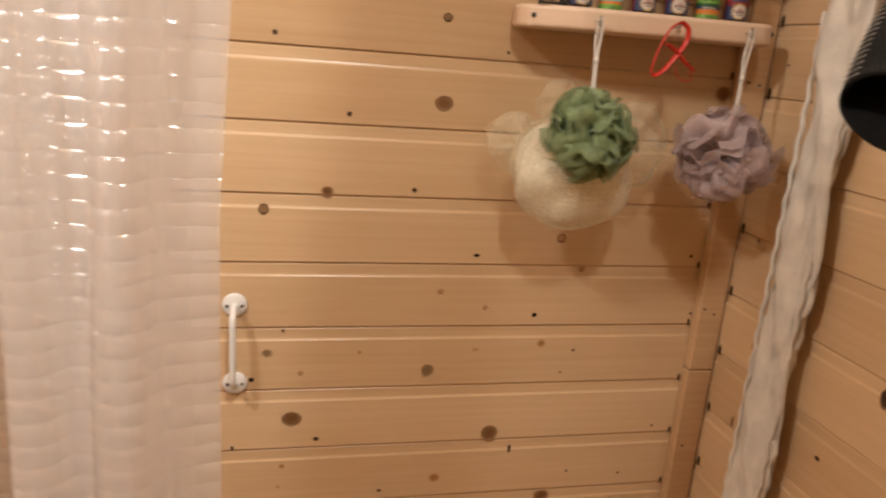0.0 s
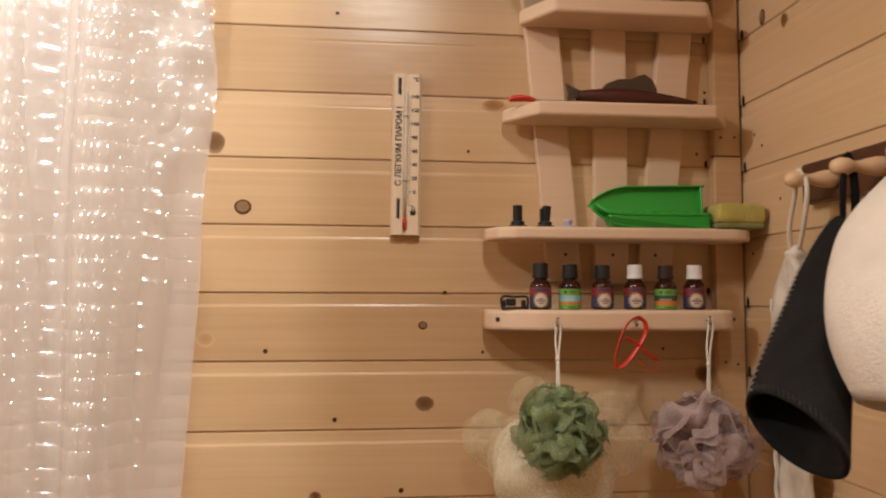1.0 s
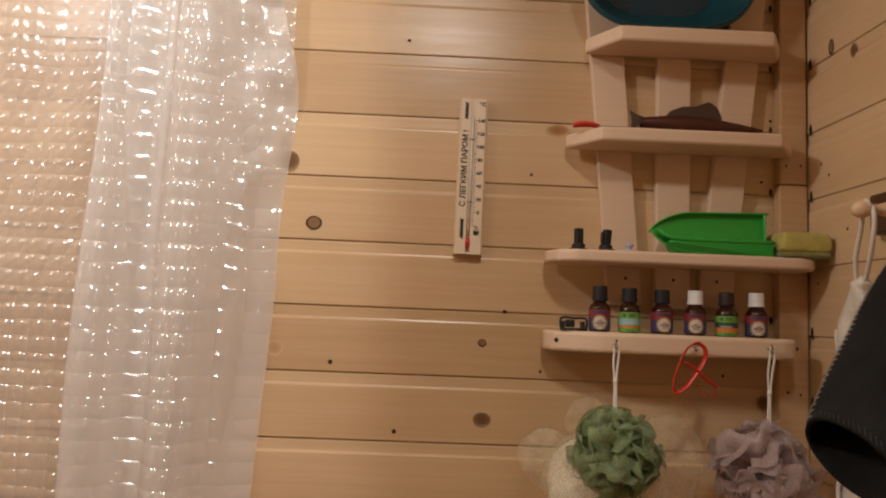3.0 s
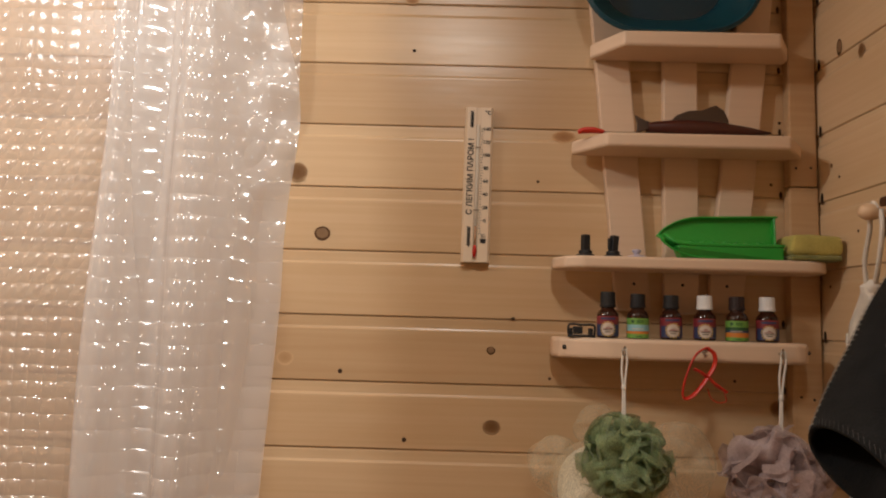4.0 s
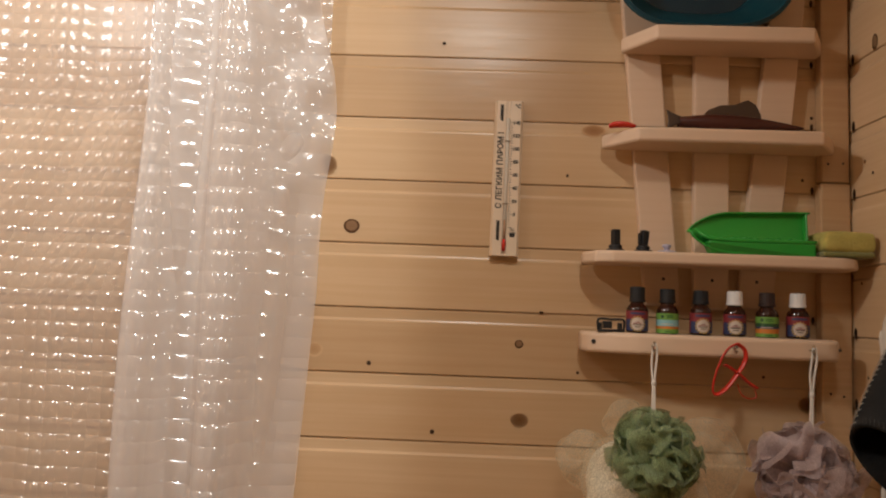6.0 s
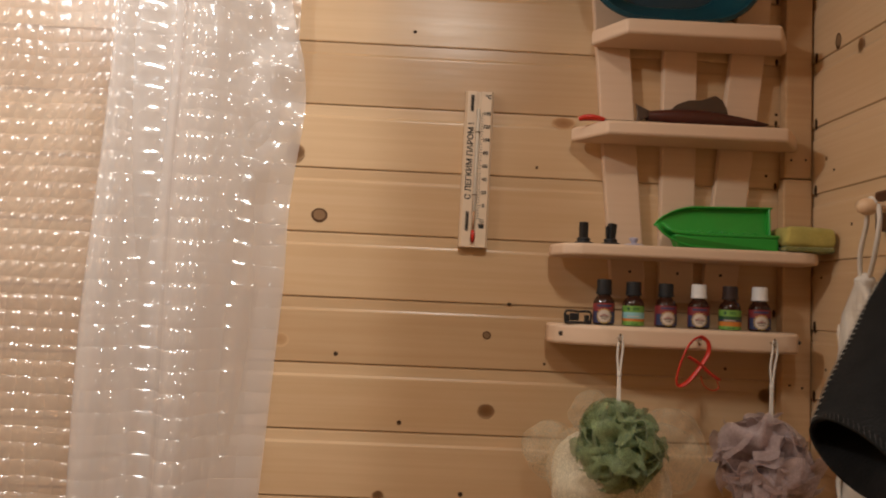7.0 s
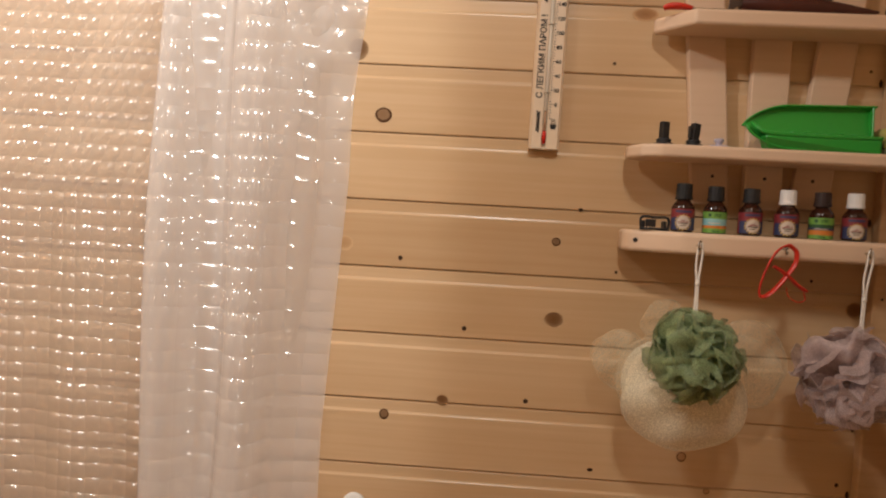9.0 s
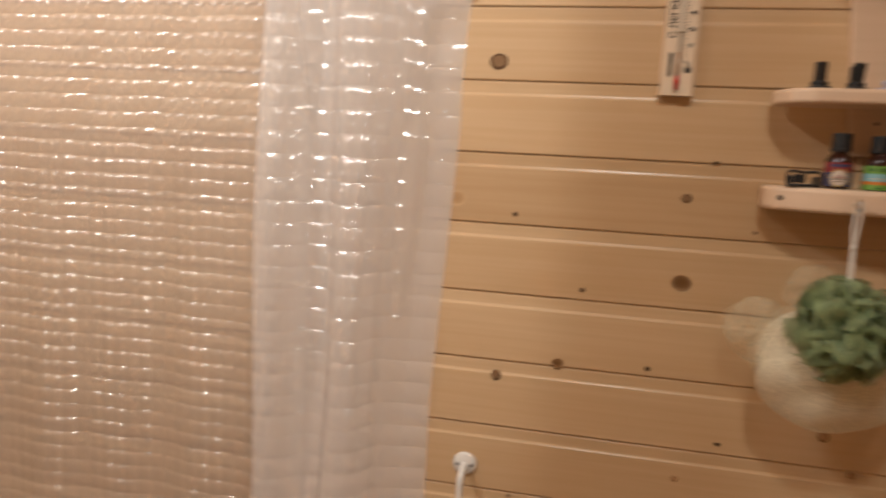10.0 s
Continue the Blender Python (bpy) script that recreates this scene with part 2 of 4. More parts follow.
def solo(name, bm, material, label, category, at=None, group="", kind="", smooth=False):
    me = mesh_of(name, bm, material, smooth)
    ob = new(name, me)
    if at is not None:
        me.transform(Matrix.Translation(-Vector(at)))
        ob.location = at
    return tagged(ob, label, category, group, kind)


def box_bm(x0, x1, y0, y1, z0, z1, bevel=0.0, segments=2):
    bm = bmesh.new()
    bmesh.ops.create_cube(bm, size=1.0)
    for v in bm.verts:
        v.co = ((x0 + x1) / 2 + v.co.x * (x1 - x0), (y0 + y1) / 2 + v.co.y * (y1 - y0), (z0 + z1) / 2 + v.co.z * (z1 - z0))
    if bevel:
        bmesh.ops.bevel(bm, geom=bm.edges[:], offset=bevel, segments=segments, affect="EDGES", profile=0.5)
    return bm


def prism_bm(outline, z0, z1, bevel=0.0, segments=2):
    """A flat outline in plan, raised from z0 to z1."""
    bm = bmesh.new()
    low = [bm.verts.new((x, y, z0)) for x, y in outline]
    face = bm.faces.new(low)
    top = bmesh.ops.extrude_face_region(bm, geom=[face])
    for v in top["geom"]:
        if isinstance(v, bmesh.types.BMVert):
            v.co.z = z1
    bmesh.ops.recalc_face_normals(bm, faces=bm.faces[:])
    if bevel:
        bmesh.ops.bevel(bm, geom=bm.edges[:], offset=bevel, segments=segments, affect="EDGES", profile=0.5)
    return bm


def lathe_bm(profile, at=(0, 0, 0), axis=None, steps=28):
    """Turned solid: (radius, height) pairs round an axis through at."""
    bm = bmesh.new()
    rings = []
    for r, h in profile:
        if r < 1e-6:
            rings.append([bm.verts.new((0, 0, h))])
        else:
            rings.append([bm.verts.new((r * math.cos(2 * math.pi * i / steps), r * math.sin(2 * math.pi * i / steps), h)) for i in range(steps)])
    for a, b in zip(rings, rings[1:]):
        for i in range(steps):
            j = (i + 1) % steps
            if len(a) == 1 and len(b) > 1:
                bm.faces.new((a[0], b[j], b[i]))
            elif len(b) == 1 and len(a) > 1:
                bm.faces.new((a[i], a[j], b[0]))
            elif len(a) > 1:
                bm.faces.new((a[i], a[j], b[j], b[i]))
    bmesh.ops.recalc_face_normals(bm, faces=bm.faces[:])
    turn = Vector(axis).to_track_quat("Z", "Y").to_matrix().to_4x4() if axis else Matrix()
    bm.transform(Matrix.Translation(at) @ turn)
    return bm


def smooth_path(points, per=8):
    """Catmull-Rom through the points."""
    pts = [Vector(p) for p in points]
    out = []
    for i in range(len(pts) - 1):
        p0, p1, p2, p3 = pts[max(i - 1, 0)], pts[i], pts[i + 1], pts[min(i + 2, len(pts) - 1)]
        for k in range(per):
            t = k / per
            out.append(0.5 * (2 * p1 + (p2 - p0) * t + (2 * p0 - 5 * p1 + 4 * p2 - p3) * t * t + (3 * p1 - p0 - 3 * p2 + p3) * t ** 3))
    out.append(pts[-1])
    return out


def tube_bm(points, radius, sides=8, flat=1.0, bm=None):
    """A round (or flattened) tube along points; radius may be a function of 0..1."""
    bm = bm or bmesh.new()
    pts = [Vector(p) for p in points]
    rings, up = [], Vector((0.13, 0.31, 0.94)).normalized()
    for i, p in enumerate(pts):
        d = (pts[min(i + 1, len(pts) - 1)] - pts[max(i - 1, 0)]).normalized()
        side = d.cross(up)
        if side.length < 1e-4:
            side = d.cross(Vector((1, 0, 0)))
        side.normalize()
        up = side.cross(d).normalized()
        r = radius(i / (len(pts) - 1)) if callable(radius) else radius
        rings.append([bm.verts.new(p + (side * math.cos(2 * math.pi * k / sides) + up * flat * math.sin(2 * math.pi * k / sides)) * r) for k in range(sides)])
    for a, b in zip(rings, rings[1:]):
        for k in range(sides):
            bm.faces.new((a[k], a[(k + 1) % sides], b[(k + 1) % sides], b[k]))
    bm.faces.new(rings[0][::-1])
    bm.faces.new(rings[-1])
    return bm


def grid_bm(nu, nv, f, closed_u=False, bm=None):
    """A sheet f(u, v) with u, v in 0..1."""
    bm = bm or bmesh.new()
    cols = nu if closed_u else nu + 1
    vs = [[bm.verts.new(f(i / nu, j / nv)) for j in range(nv + 1)] for i in range(cols)]
    for i in range(nu):
        a, b = vs[i], vs[(i + 1) % cols]
        for j in range(nv):
            bm.faces.new((a[j], b[j], b[j + 1], a[j + 1]))
    return bm


def thicken(bm, depth):
    bmesh.ops.recalc_face_normals(bm, faces=bm.faces[:])
    bmesh.ops.solidify(bm, geom=bm.faces[:], thickness=depth)
    return bm


# ---- walls, floor, ceiling ----
def slab(name, x0, x1, y0, y1, z0, z1, material, label, category):
    return solo(name, box_bm(x0, x1, y0, y1, z0, z1), material, label, category, kind="structure")


TH = 0.10
wall_back = slab("wall_back", LEFT - TH, RIGHT + TH, BACK + 0.014, BACK + TH, 0, CEIL, PINE, "log room wall lined with varnished pine boards", "wall")
wall_right = slab("wall_right", RIGHT + 0.014, RIGHT + TH, REAR, BACK + 0.012, 0, CEIL, PINE, "side wall lined with varnished pine boards", "wall")
# left and rear walls, floor and ceiling: unseen, added for warm bounced light
wall_left = slab("wall_left", LEFT - TH, LEFT - 0.014, REAR, BACK + 0.012, 0, CEIL, PINE, "unseen pine boarded side wall closing the room", "wall")
wall_rear = slab("wall_rear", LEFT - TH, RIGHT + TH, REAR - TH, REAR - 0.014, 0, CEIL, PINE, "unseen pine boarded wall closing the room", "wall")
floor = slab("floor", LEFT - TH, RIGHT + TH, REAR - TH, BACK + TH, -0.1, 0, FLOOR_WOOD, "unseen brown wooden floor closing the room", "floor")
ceiling = slab("ceiling", LEFT - TH, RIGHT + TH, REAR - TH, BACK + TH, CEIL, CEIL + 0.1, PINE, "unseen pine boarded ceiling closing the room", "ceiling")


def board_mesh(length, height):
    """One lining board, local x along it, face at y = 0 looking to -y, top edge at z = 0."""
    profile = [(0.0125, 0.0), (0.0026, -0.0004), (0.0025, -0.0021), (0.0020, -0.0027), (0.0017, -0.0150), (0.0009, -0.0172), (0.0002, -0.0182),
               (0.0, -0.0200), (0.0, -height + 0.0016), (0.0006, -height + 0.0006), (0.0018, -height), (0.0125, -height)]
    bm = bmesh.new()
    ends = [[bm.verts.new((x, y, z)) for y, z in profile] for x in (-length / 2, length / 2)]
    n = len(profile)
    for i in range(n):
        bm.faces.new((ends[0][i], ends[0][(i + 1) % n], ends[1][(i + 1) % n], ends[1][i]))
    bm.faces.new(ends[0][::-1])
    bm.faces.new(ends[1])
    bmesh.ops.recalc_face_normals(bm, faces=bm.faces[:])
    return mesh_of("board", bm, PINE)


def clad(wall, middle, angle, length, groove, pitch):
    """Boards over a whole wall; returns each with its top and bottom height."""
    full, out = board_mesh(length, pitch), []
    top = groove + math.floor((CEIL - groove) / pitch) * pitch
    while top - pitch >= 0:
        ob = new("board", full)
        ob.parent = wall
        ob.matrix_basis = pose(middle[0], middle[1], top, 0, 0, angle)
        out.append((top, top - pitch, ob))
        top -= pitch
    return out


boards_back = clad(wall_back, ((LEFT + RIGHT) / 2, BACK), 0, RIGHT - LEFT, GROOVE_BACK, PITCH)
boards_right = clad(wall_right, (RIGHT, (REAR + BACK) / 2), -90, BACK - REAR, GROOVE_RIGHT, PITCH_RIGHT)
clad(wall_left, (LEFT, (REAR + BACK) / 2), 90, BACK - REAR, GROOVE_RIGHT, PITCH_RIGHT)
clad(wall_rear, ((LEFT + RIGHT) / 2, REAR), 180, RIGHT - LEFT, GROOVE_BACK, PITCH)

disc = bmesh.new()
bmesh.ops.create_circle(disc, cap_ends=True, radius=1.0, segments=20)
for v in disc.verts:
    v.co = (v.co.x * (1 + 0.06 * math.sin(3 * v.co.y + 1)), 0, v.co.y)
bmesh.ops.solidify(disc, geom=disc.faces[:], thickness=0.2)
bmesh.ops.recalc_face_normals(disc, faces=disc.faces[:])
KNOT_GAP_MESHES = {}
for key, material in (("ring", KNOT_RINGED), ("soft", KNOT_SOFT), ("pale", KNOT_PALE), ("dark", KNOT_GAP_DARK)):
    KNOT_GAP_MESHES[key] = mesh_of("knot", disc.copy(), material)


def knot(boards, along, z, rx, rz, kind):
    """A knot, or a dark gap disc, in the board that covers height z; along is measured on the wall."""
    for top, low, ob in boards:
        if low <= z < top:
            k = new("knot", KNOT_GAP_MESHES[kind])
            k.parent = ob
            k.location, k.scale = (along, -0.0003, z - top), (rx, 0.002, rz)
            return k


MID = (LEFT + RIGHT) / 2
for x, z, rx, rz, kind in (
    (0.134, 1.647, 0.0105, 0.009, "ring"), (0.368, 1.494, 0.0055, 0.005, "ring"), (0.371, 1.393, 0.0115, 0.009, "soft"),
    (0.166, 1.461, 0.003, 0.003, "dark"), (0.255, 1.373, 0.003, 0.003, "dark"), (0.397, 1.537, 0.003, 0.0022, "dark"), (0.252, 1.908, 0.0025, 0.002, "dark"),
    (0.428, 1.726, 0.002, 0.002, "dark"), (0.4475, 1.4585, 0.002, 0.002, "dark"), (0.097, 1.731, 0.012, 0.013, "soft"), (0.091, 1.477, 0.011, 0.009, "pale"),
    (0.341, 1.282, 0.0032, 0.003, "dark"), (0.2315, 1.277, 0.0075, 0.006, "soft"), (0.155, 1.2525, 0.006, 0.0065, "ring")):
    knot(boards_back, x - MID, z, rx, rz, kind)
for x, z, rx, rz, kind in (
    (0.385, 1.146, 0.0035, 0.0035, "ring"), (0.4305, 1.197, 0.0038, 0.0022, "dark"), (0.5475, 1.223, 0.006, 0.006, "ring"), (0.5825, 1.1795, 0.004, 0.0035, "ring"),
    (0.449, 1.123, 0.003, 0.003, "ring"), (0.521, 1.112, 0.0035, 0.003, "dark"), (0.181, 1.092, 0.0018, 0.0018, "dark"), (0.281, 1.060, 0.003, 0.002, "soft"),
    (0.204, 1.031, 0.003, 0.003, "ring"), (0.375, 1.032, 0.0085, 0.009, "pale"), (0.536, 1.069, 0.006, 0.006, "soft"), (0.586, 1.058, 0.0022, 0.002, "dark"),
    (0.194, 0.965, 0.013, 0.010, "soft"), (0.473, 0.9315, 0.012, 0.0115, "soft"), (0.227, 0.933, 0.004, 0.003, "dark"), (0.397, 0.862, 0.008, 0.007, "soft")):
    knot(boards_back, x - MID, z, rx, rz, kind)
for x, z, rx, rz, kind in (
    (0.565, 0.822, 0.012, 0.008, "soft"), (0.747, 1.200, 0.0025, 0.0025, "dark"), (0.752, 1.428, 0.011, 0.010, "soft"), (0.247, 1.981, 0.009, 0.005, "soft"),
    (0.463, 1.790, 0.016, 0.008, "soft"), (0.161, 1.061, 0.006, 0.005, "pale"), (0.441, 1.061, 0.006, 0.003, "pale"), (0.762, 1.113, 0.002, 0.002, "dark"),
    (0.753, 1.906, 0.002, 0.002, "dark"), (0.761, 1.817, 0.0022, 0.002, "dark"), (0.748, 1.730, 0.002, 0.002, "dark"), (0.695, 1.462, 0.002, 0.002, "dark"),
    (0.570, 1.024, 0.0018, 0.0018, "dark"), (0.1415, 1.0235, 0.0035, 0.003, "dark"), (0.117, 0.924, 0.002, 0.003, "dark"), (0.506, 0.904, 0.002, 0.0065, "dark"),
    (0.730, 0.932, 0.002, 0.002, "dark"), (0.182, 0.893, 0.004, 0.0035, "soft"), (0.318, 0.846, 0.003, 0.002, "dark"), (0.177, 0.861, 0.004, 0.003, "pale"),
    (0.686, 0.853, 0.002, 0.002, "dark"), (0.601, 0.861, 0.002, 0.002, "dark")):
    knot(boards_back, x - MID, z, rx, rz, kind)
MIDR = (REAR + BACK) / 2
for y, z, rx, rz, kind in (
    (1.026, 1.899, 0.006, 0.010, "ring"), (0.978, 1.876, 0.006, 0.009, "soft"), (1.052, 1.748, 0.003, 0.003, "soft"), (0.70, 1.20, 0.010, 0.008, "soft"),
    (1.04, 1.24, 0.002, 0.002, "dark"), (1.05, 1.47, 0.002, 0.002, "dark"), (0.79, 1.135, 0.007, 0.011, "dark"), (1.02, 0.98, 0.003, 0.008, "soft"), (0.86, 1.02, 0.004, 0.003, "dark"),
    (1.01, 1.10, 0.002, 0.005, "soft"), (0.80, 1.33, 0.008, 0.006, "pale"), (1.034, 1.730, 0.002, 0.002, "dark"), (0.995, 1.655, 0.002, 0.002, "dark"), (1.062, 1.59, 0.002, 0.002, "dark")):
    knot(boards_right, MIDR - y, z, rx, rz, kind)

# open groove ends beside the corner trim, their shade put on as flat dark discs
for top, low, ob in boards_right:
    if 0.7 < low < 2.3:
        knot(boards_right, MIDR - 1.0775, low + 0.005, 0.0035, 0.0075, "dark")
for top, low, ob in boards_back:
    if 0.7 < low < 2.3:
        knot(boards_back, 0.7610 - MID, low + 0.004, 0.0022, 0.0050, "dark")

# corner trim, in butted lengths, and the dark screws in it
trim = thing("trim", (0.785, 1.09, 0.0), "narrow pine corner trim in three butted lengths", "trim", kind="structure")
for z0, z1, x0, x1 in ((0.0, 1.029, 0.7635, 0.8035), (1.030, 1.724, 0.7640, 0.8040), (1.725, CEIL, 0.7655, 0.8030)):
    part("trim_strip", box_bm(x0, x1, 1.082, 1.0998, z0, z1, 0.0025), PINE_TRIM, trim)
for x, z in ((0.774, 1.750), (0.794, 1.751), (0.772, 1.126), (0.788, 1.118), (0.775, 1.445), (0.792, 1.442), (0.776, 0.905)):
    part("screw", lathe_bm([(0, 0), (0.0018, 0), (0.0016, 0.0008), (0, 0.001)], (x, 1.0822, z), (0, -1, 0), 10), SCREW, trim)



# ---- shelves ----
def slat_bm(top, bottom, width, y0, y1):
    bm = box_bm(-width / 2, width / 2, y0, y1, 0, 1, 0.0)
    for v in bm.verts:
        t = v.co.z
        v.co.x += bottom[0] + (top[0] - bottom[0]) * t
        v.co.z = bottom[1] + (top[1] - bottom[1]) * t
    bmesh.ops.bevel(bm, geom=bm.edges[:], offset=0.002, segments=2, affect="EDGES", profile=0.5)
    return bm


def shelf_board_bm(outline, z0, z1, soft=0.004):
    bm = prism_bm(outline, z0, z1, soft, 3)
    return bm


slatted = thing("slatted_wall_shelf", (0.625, 1.09, 1.556), "pale unvarnished wooden wall rack with three shelves on fanned slats", "shelf")
for top, bottom in (((0.512, 2.06), (0.5570, 1.552)), ((0.620, 2.08), (0.6210, 1.549)), ((0.733, 2.06), (0.6785, 1.552))):
    part("slat", slat_bm(top, bottom, 0.0470, 1.087, 1.0998), ASPEN, slatted)
SHELF_2 = [(0.446, 1.0865), (0.444, 1.062), (0.456, 1.034), (0.476, 1.024), (0.760, 1.018), (0.776, 1.022), (0.787, 1.034), (0.789, 1.0815), (0.764, 1.0815), (0.764, 1.0865)]
SHELF_3 = [(0.472, 1.0865), (0.470, 1.078), (0.506, 1.026), (0.740, 1.022), (0.777, 1.072), (0.777, 1.0815), (0.764, 1.0815), (0.764, 1.0865)]
SHELF_4 = [(0.496, 1.0865), (0.494, 1.078), (0.528, 1.026), (0.731, 1.024), (0.761, 1.072), (0.761, 1.0865)]
for outline, z0, z1 in ((SHELF_2, 1.603, 1.619), (SHELF_3, 1.760, 1.779), (SHELF_4, 1.894, 1.915)):
    part("shelf_board", shelf_board_bm(outline, z0, z1), ASPEN, slatted)
for x in (0.557, 0.622, 0.681):
    part("screw", lathe_bm([(0, 0), (0.0022, 0), (0.0018, 0.0008), (0, 0.001)], (x, 1.0868, 1.588), (0, -1, 0), 10), SCREW, slatted)

low_shelf = thing("wall_shelf", (0.61, 1.09, 1.492), "pale thick wooden shelf board with rounded corners and screw eyes", "shelf")
SHELF_1 = [(0.447, 1.0995), (0.445, 1.072), (0.454, 1.056), (0.480, 1.042), (0.512, 1.031), (0.552, 1.028), (0.746, 1.026), (0.760, 1.031), (0.767, 1.045), (0.767, 1.0815), (0.762, 1.0815), (0.762, 1.0995)]
part("shelf_board", shelf_board_bm(SHELF_1, 1.489, 1.5155, 0.005), ASPEN, low_shelf)
part("screw", lathe_bm([(0, 0), (0.0030, 0), (0.0025, 0.001), (0, 0.0012)], (0.4590, 1.0525, 1.503), (-0.5, -0.85, 0), 12), SCREW, low_shelf)
part("screw", lathe_bm([(0, 0), (0.0025, 0), (0.0020, 0.001), (0, 0.0012)], (0.7615, 1.0325, 1.504), (0.5, -0.85, 0), 12), SCREW, low_shelf)
HOOKS = [(0.5275, 1.0205, 1.5005), (0.6270, 1.0195, 1.5020), (0.7210, 1.0185, 1.5025)]
for x, y, z in HOOKS:
    ring = [(x + 0.0045 * math.cos(a) * 0.6, y - 0.0030 + 0.0045 * math.cos(a) * 0.8, z + 0.0055 * math.sin(a)) for a in (2 * math.pi * i / 20 for i in range(19))]
    eye_bm = tube_bm(ring, 0.0011, 8)
    tube_bm([(x, y + 0.0008, z), (x, y + 0.004, z), (x, 1.034, z)], 0.0012, 8, bm=eye_bm)
    part("screw_eye", eye_bm, STEEL, low_shelf, "small steel screw eye", True)


# ---- shower curtain of clear embossed vinyl, gathered double; and its other leaf lying along the wall ----
STEP, CELL = 0.0040, 0.0210


def folded_path():
    """Plan of the gathered leaf: it runs out to the left, turns and comes back in shallow pleats to its hem."""
    x, y, s, pts = 0.122, 0.868, 0.0, []

    def go(heading):
        nonlocal x, y, s
        x, y, s = x + STEP * math.cos(heading), y + STEP * math.sin(heading), s + STEP
        pts.append((x, y, s, 1.0))

    r = 0.0
    while x > -0.020:
        go(math.pi + 0.95 * math.sin(2 * math.pi * r / 0.105 + 0.5 * math.sin(17 * r)))
        r += STEP
    for k in range(11):
        go(math.pi + math.pi * (k + 1) / 12)
    r, y1 = 0.0, y
    while x < 0.074:
        go((0.95 + 0.25 * math.sin(13 * r)) * math.sin(2 * math.pi * r / 0.115 + 0.9 * math.sin(15 * r)) + 3.0 * (0.812 - y))
        r += STEP
    turn = math.atan2(pts[-1][1] - pts[-2][1], pts[-1][0] - pts[-2][0])
    for k in range(13):
        turn += (0.12 - turn) * 0.35
        go(turn)
        pts[-1] = (*pts[-1][:3], 2.0)
    return np.array(pts)


def sheet_mesh(name, plan, z0, z1, material, shape):
    z = np.arange(z0, z1, STEP)
    px, py, ps, pk = plan.T
    dx, dy = np.gradient(px), np.gradient(py)
    ln = np.hypot(dx, dy)
    X, Y, S, K, NX, NY = (np.repeat(v[:, None], len(z), 1) for v in (px, py, ps, pk, dy / ln, -dx / ln))
    Z = np.repeat(z[None, :], len(px), 0)
    u, v = np.abs(np.sin(np.pi * S / CELL)), np.abs(np.sin(np.pi * Z / CELL))
    pillow = 0.0004 * np.sqrt(u * v) * (K < 1.5)
    X, Y = shape(X + NX * pillow, Y + NY * pillow, Z, S, NX, NY)
    co = np.stack([X, Y, Z], -1).reshape(-1, 3)
    nu, nv = S.shape
    i, j = np.meshgrid(np.arange(nu - 1), np.arange(nv - 1), indexing="ij")
    a = (i * nv + j).ravel()
    me = bpy.data.meshes.new(name)
    me.from_pydata(co.tolist(), [], np.stack([a, a + nv, a + nv + 1, a + 1], 1).tolist())
    squares = np.stack([S / CELL, Z / CELL], -1).reshape(-1, 2).astype(np.float32)
    corner = np.empty(len(me.loops), dtype=np.int32)
    me.loops.foreach_get("vertex_index", corner)
    me.uv_layers.new(name="squares").uv.foreach_set("vector", squares[corner].ravel())
    me.materials.append(material)
    me.shade_smooth()
    return me


def gathered(X, Y, Z, S, NX, NY):
    sway = 0.0045 * np.sin(5 * Z + 9 * S) + 0.003 * np.sin(11 * Z - 16 * S + 1)
    near = np.clip((X - 0.055) / 0.04, 0, 1)
    crush = near * np.exp(-((Z - 1.84) / 0.16) ** 2) * (0.006 * np.sin(31 * Z + 60 * S) + 0.004 * np.sin(67 * Z - 90 * S) + 0.003 * np.sin(120 * Z + 40 * S))
    off = sway + crush
    spread = (0.125 - X) * 0.085 - 0.015 * np.clip((X - 0.03) / 0.06, 0, 1) * np.clip((1.88 - Z) / 0.10, 0, 1) * np.clip((Z - 1.30) / 0.25, 0, 1)
    bulge = 0.012 * np.exp(-((Z - 1.73) / 0.07) ** 2) * near
    return X - spread + bulge + NX * off, Y + NY * off


def along_wall(X, Y, Z, S, NX, NY):
    return X - 0.35 * np.clip(1.83 - Z, 0, 0.3), np.minimum(Y + 0.004 * np.sin(4 * Z + 9 * S), 1.094)


tagged(new("shower_curtain", sheet_mesh("shower_curtain", folded_path(), 0.18, CEIL - 0.002, VINYL, gathered)),
       "clear embossed vinyl shower curtain gathered in milky folds", "curtain", "shower curtains")
xs = np.arange(-1.18, 0.098, STEP * 0.97)
wall_leaf = np.stack([xs, 1.074 + 0.0035 * np.sin(2 * np.pi * xs / 0.115 + 0.7) + 0.005 * np.sin(2 * np.pi * xs / 0.31), (xs + 1.18) / 0.97 * 1.06, np.zeros_like(xs)], 1)
tagged(new("shower_curtain", sheet_mesh("shower_curtain", wall_leaf, 0.18, CEIL - 0.002, VINYL_CLEAR, along_wall)),
       "single clear embossed vinyl curtain hanging flat along the boards", "curtain", "shower curtains")


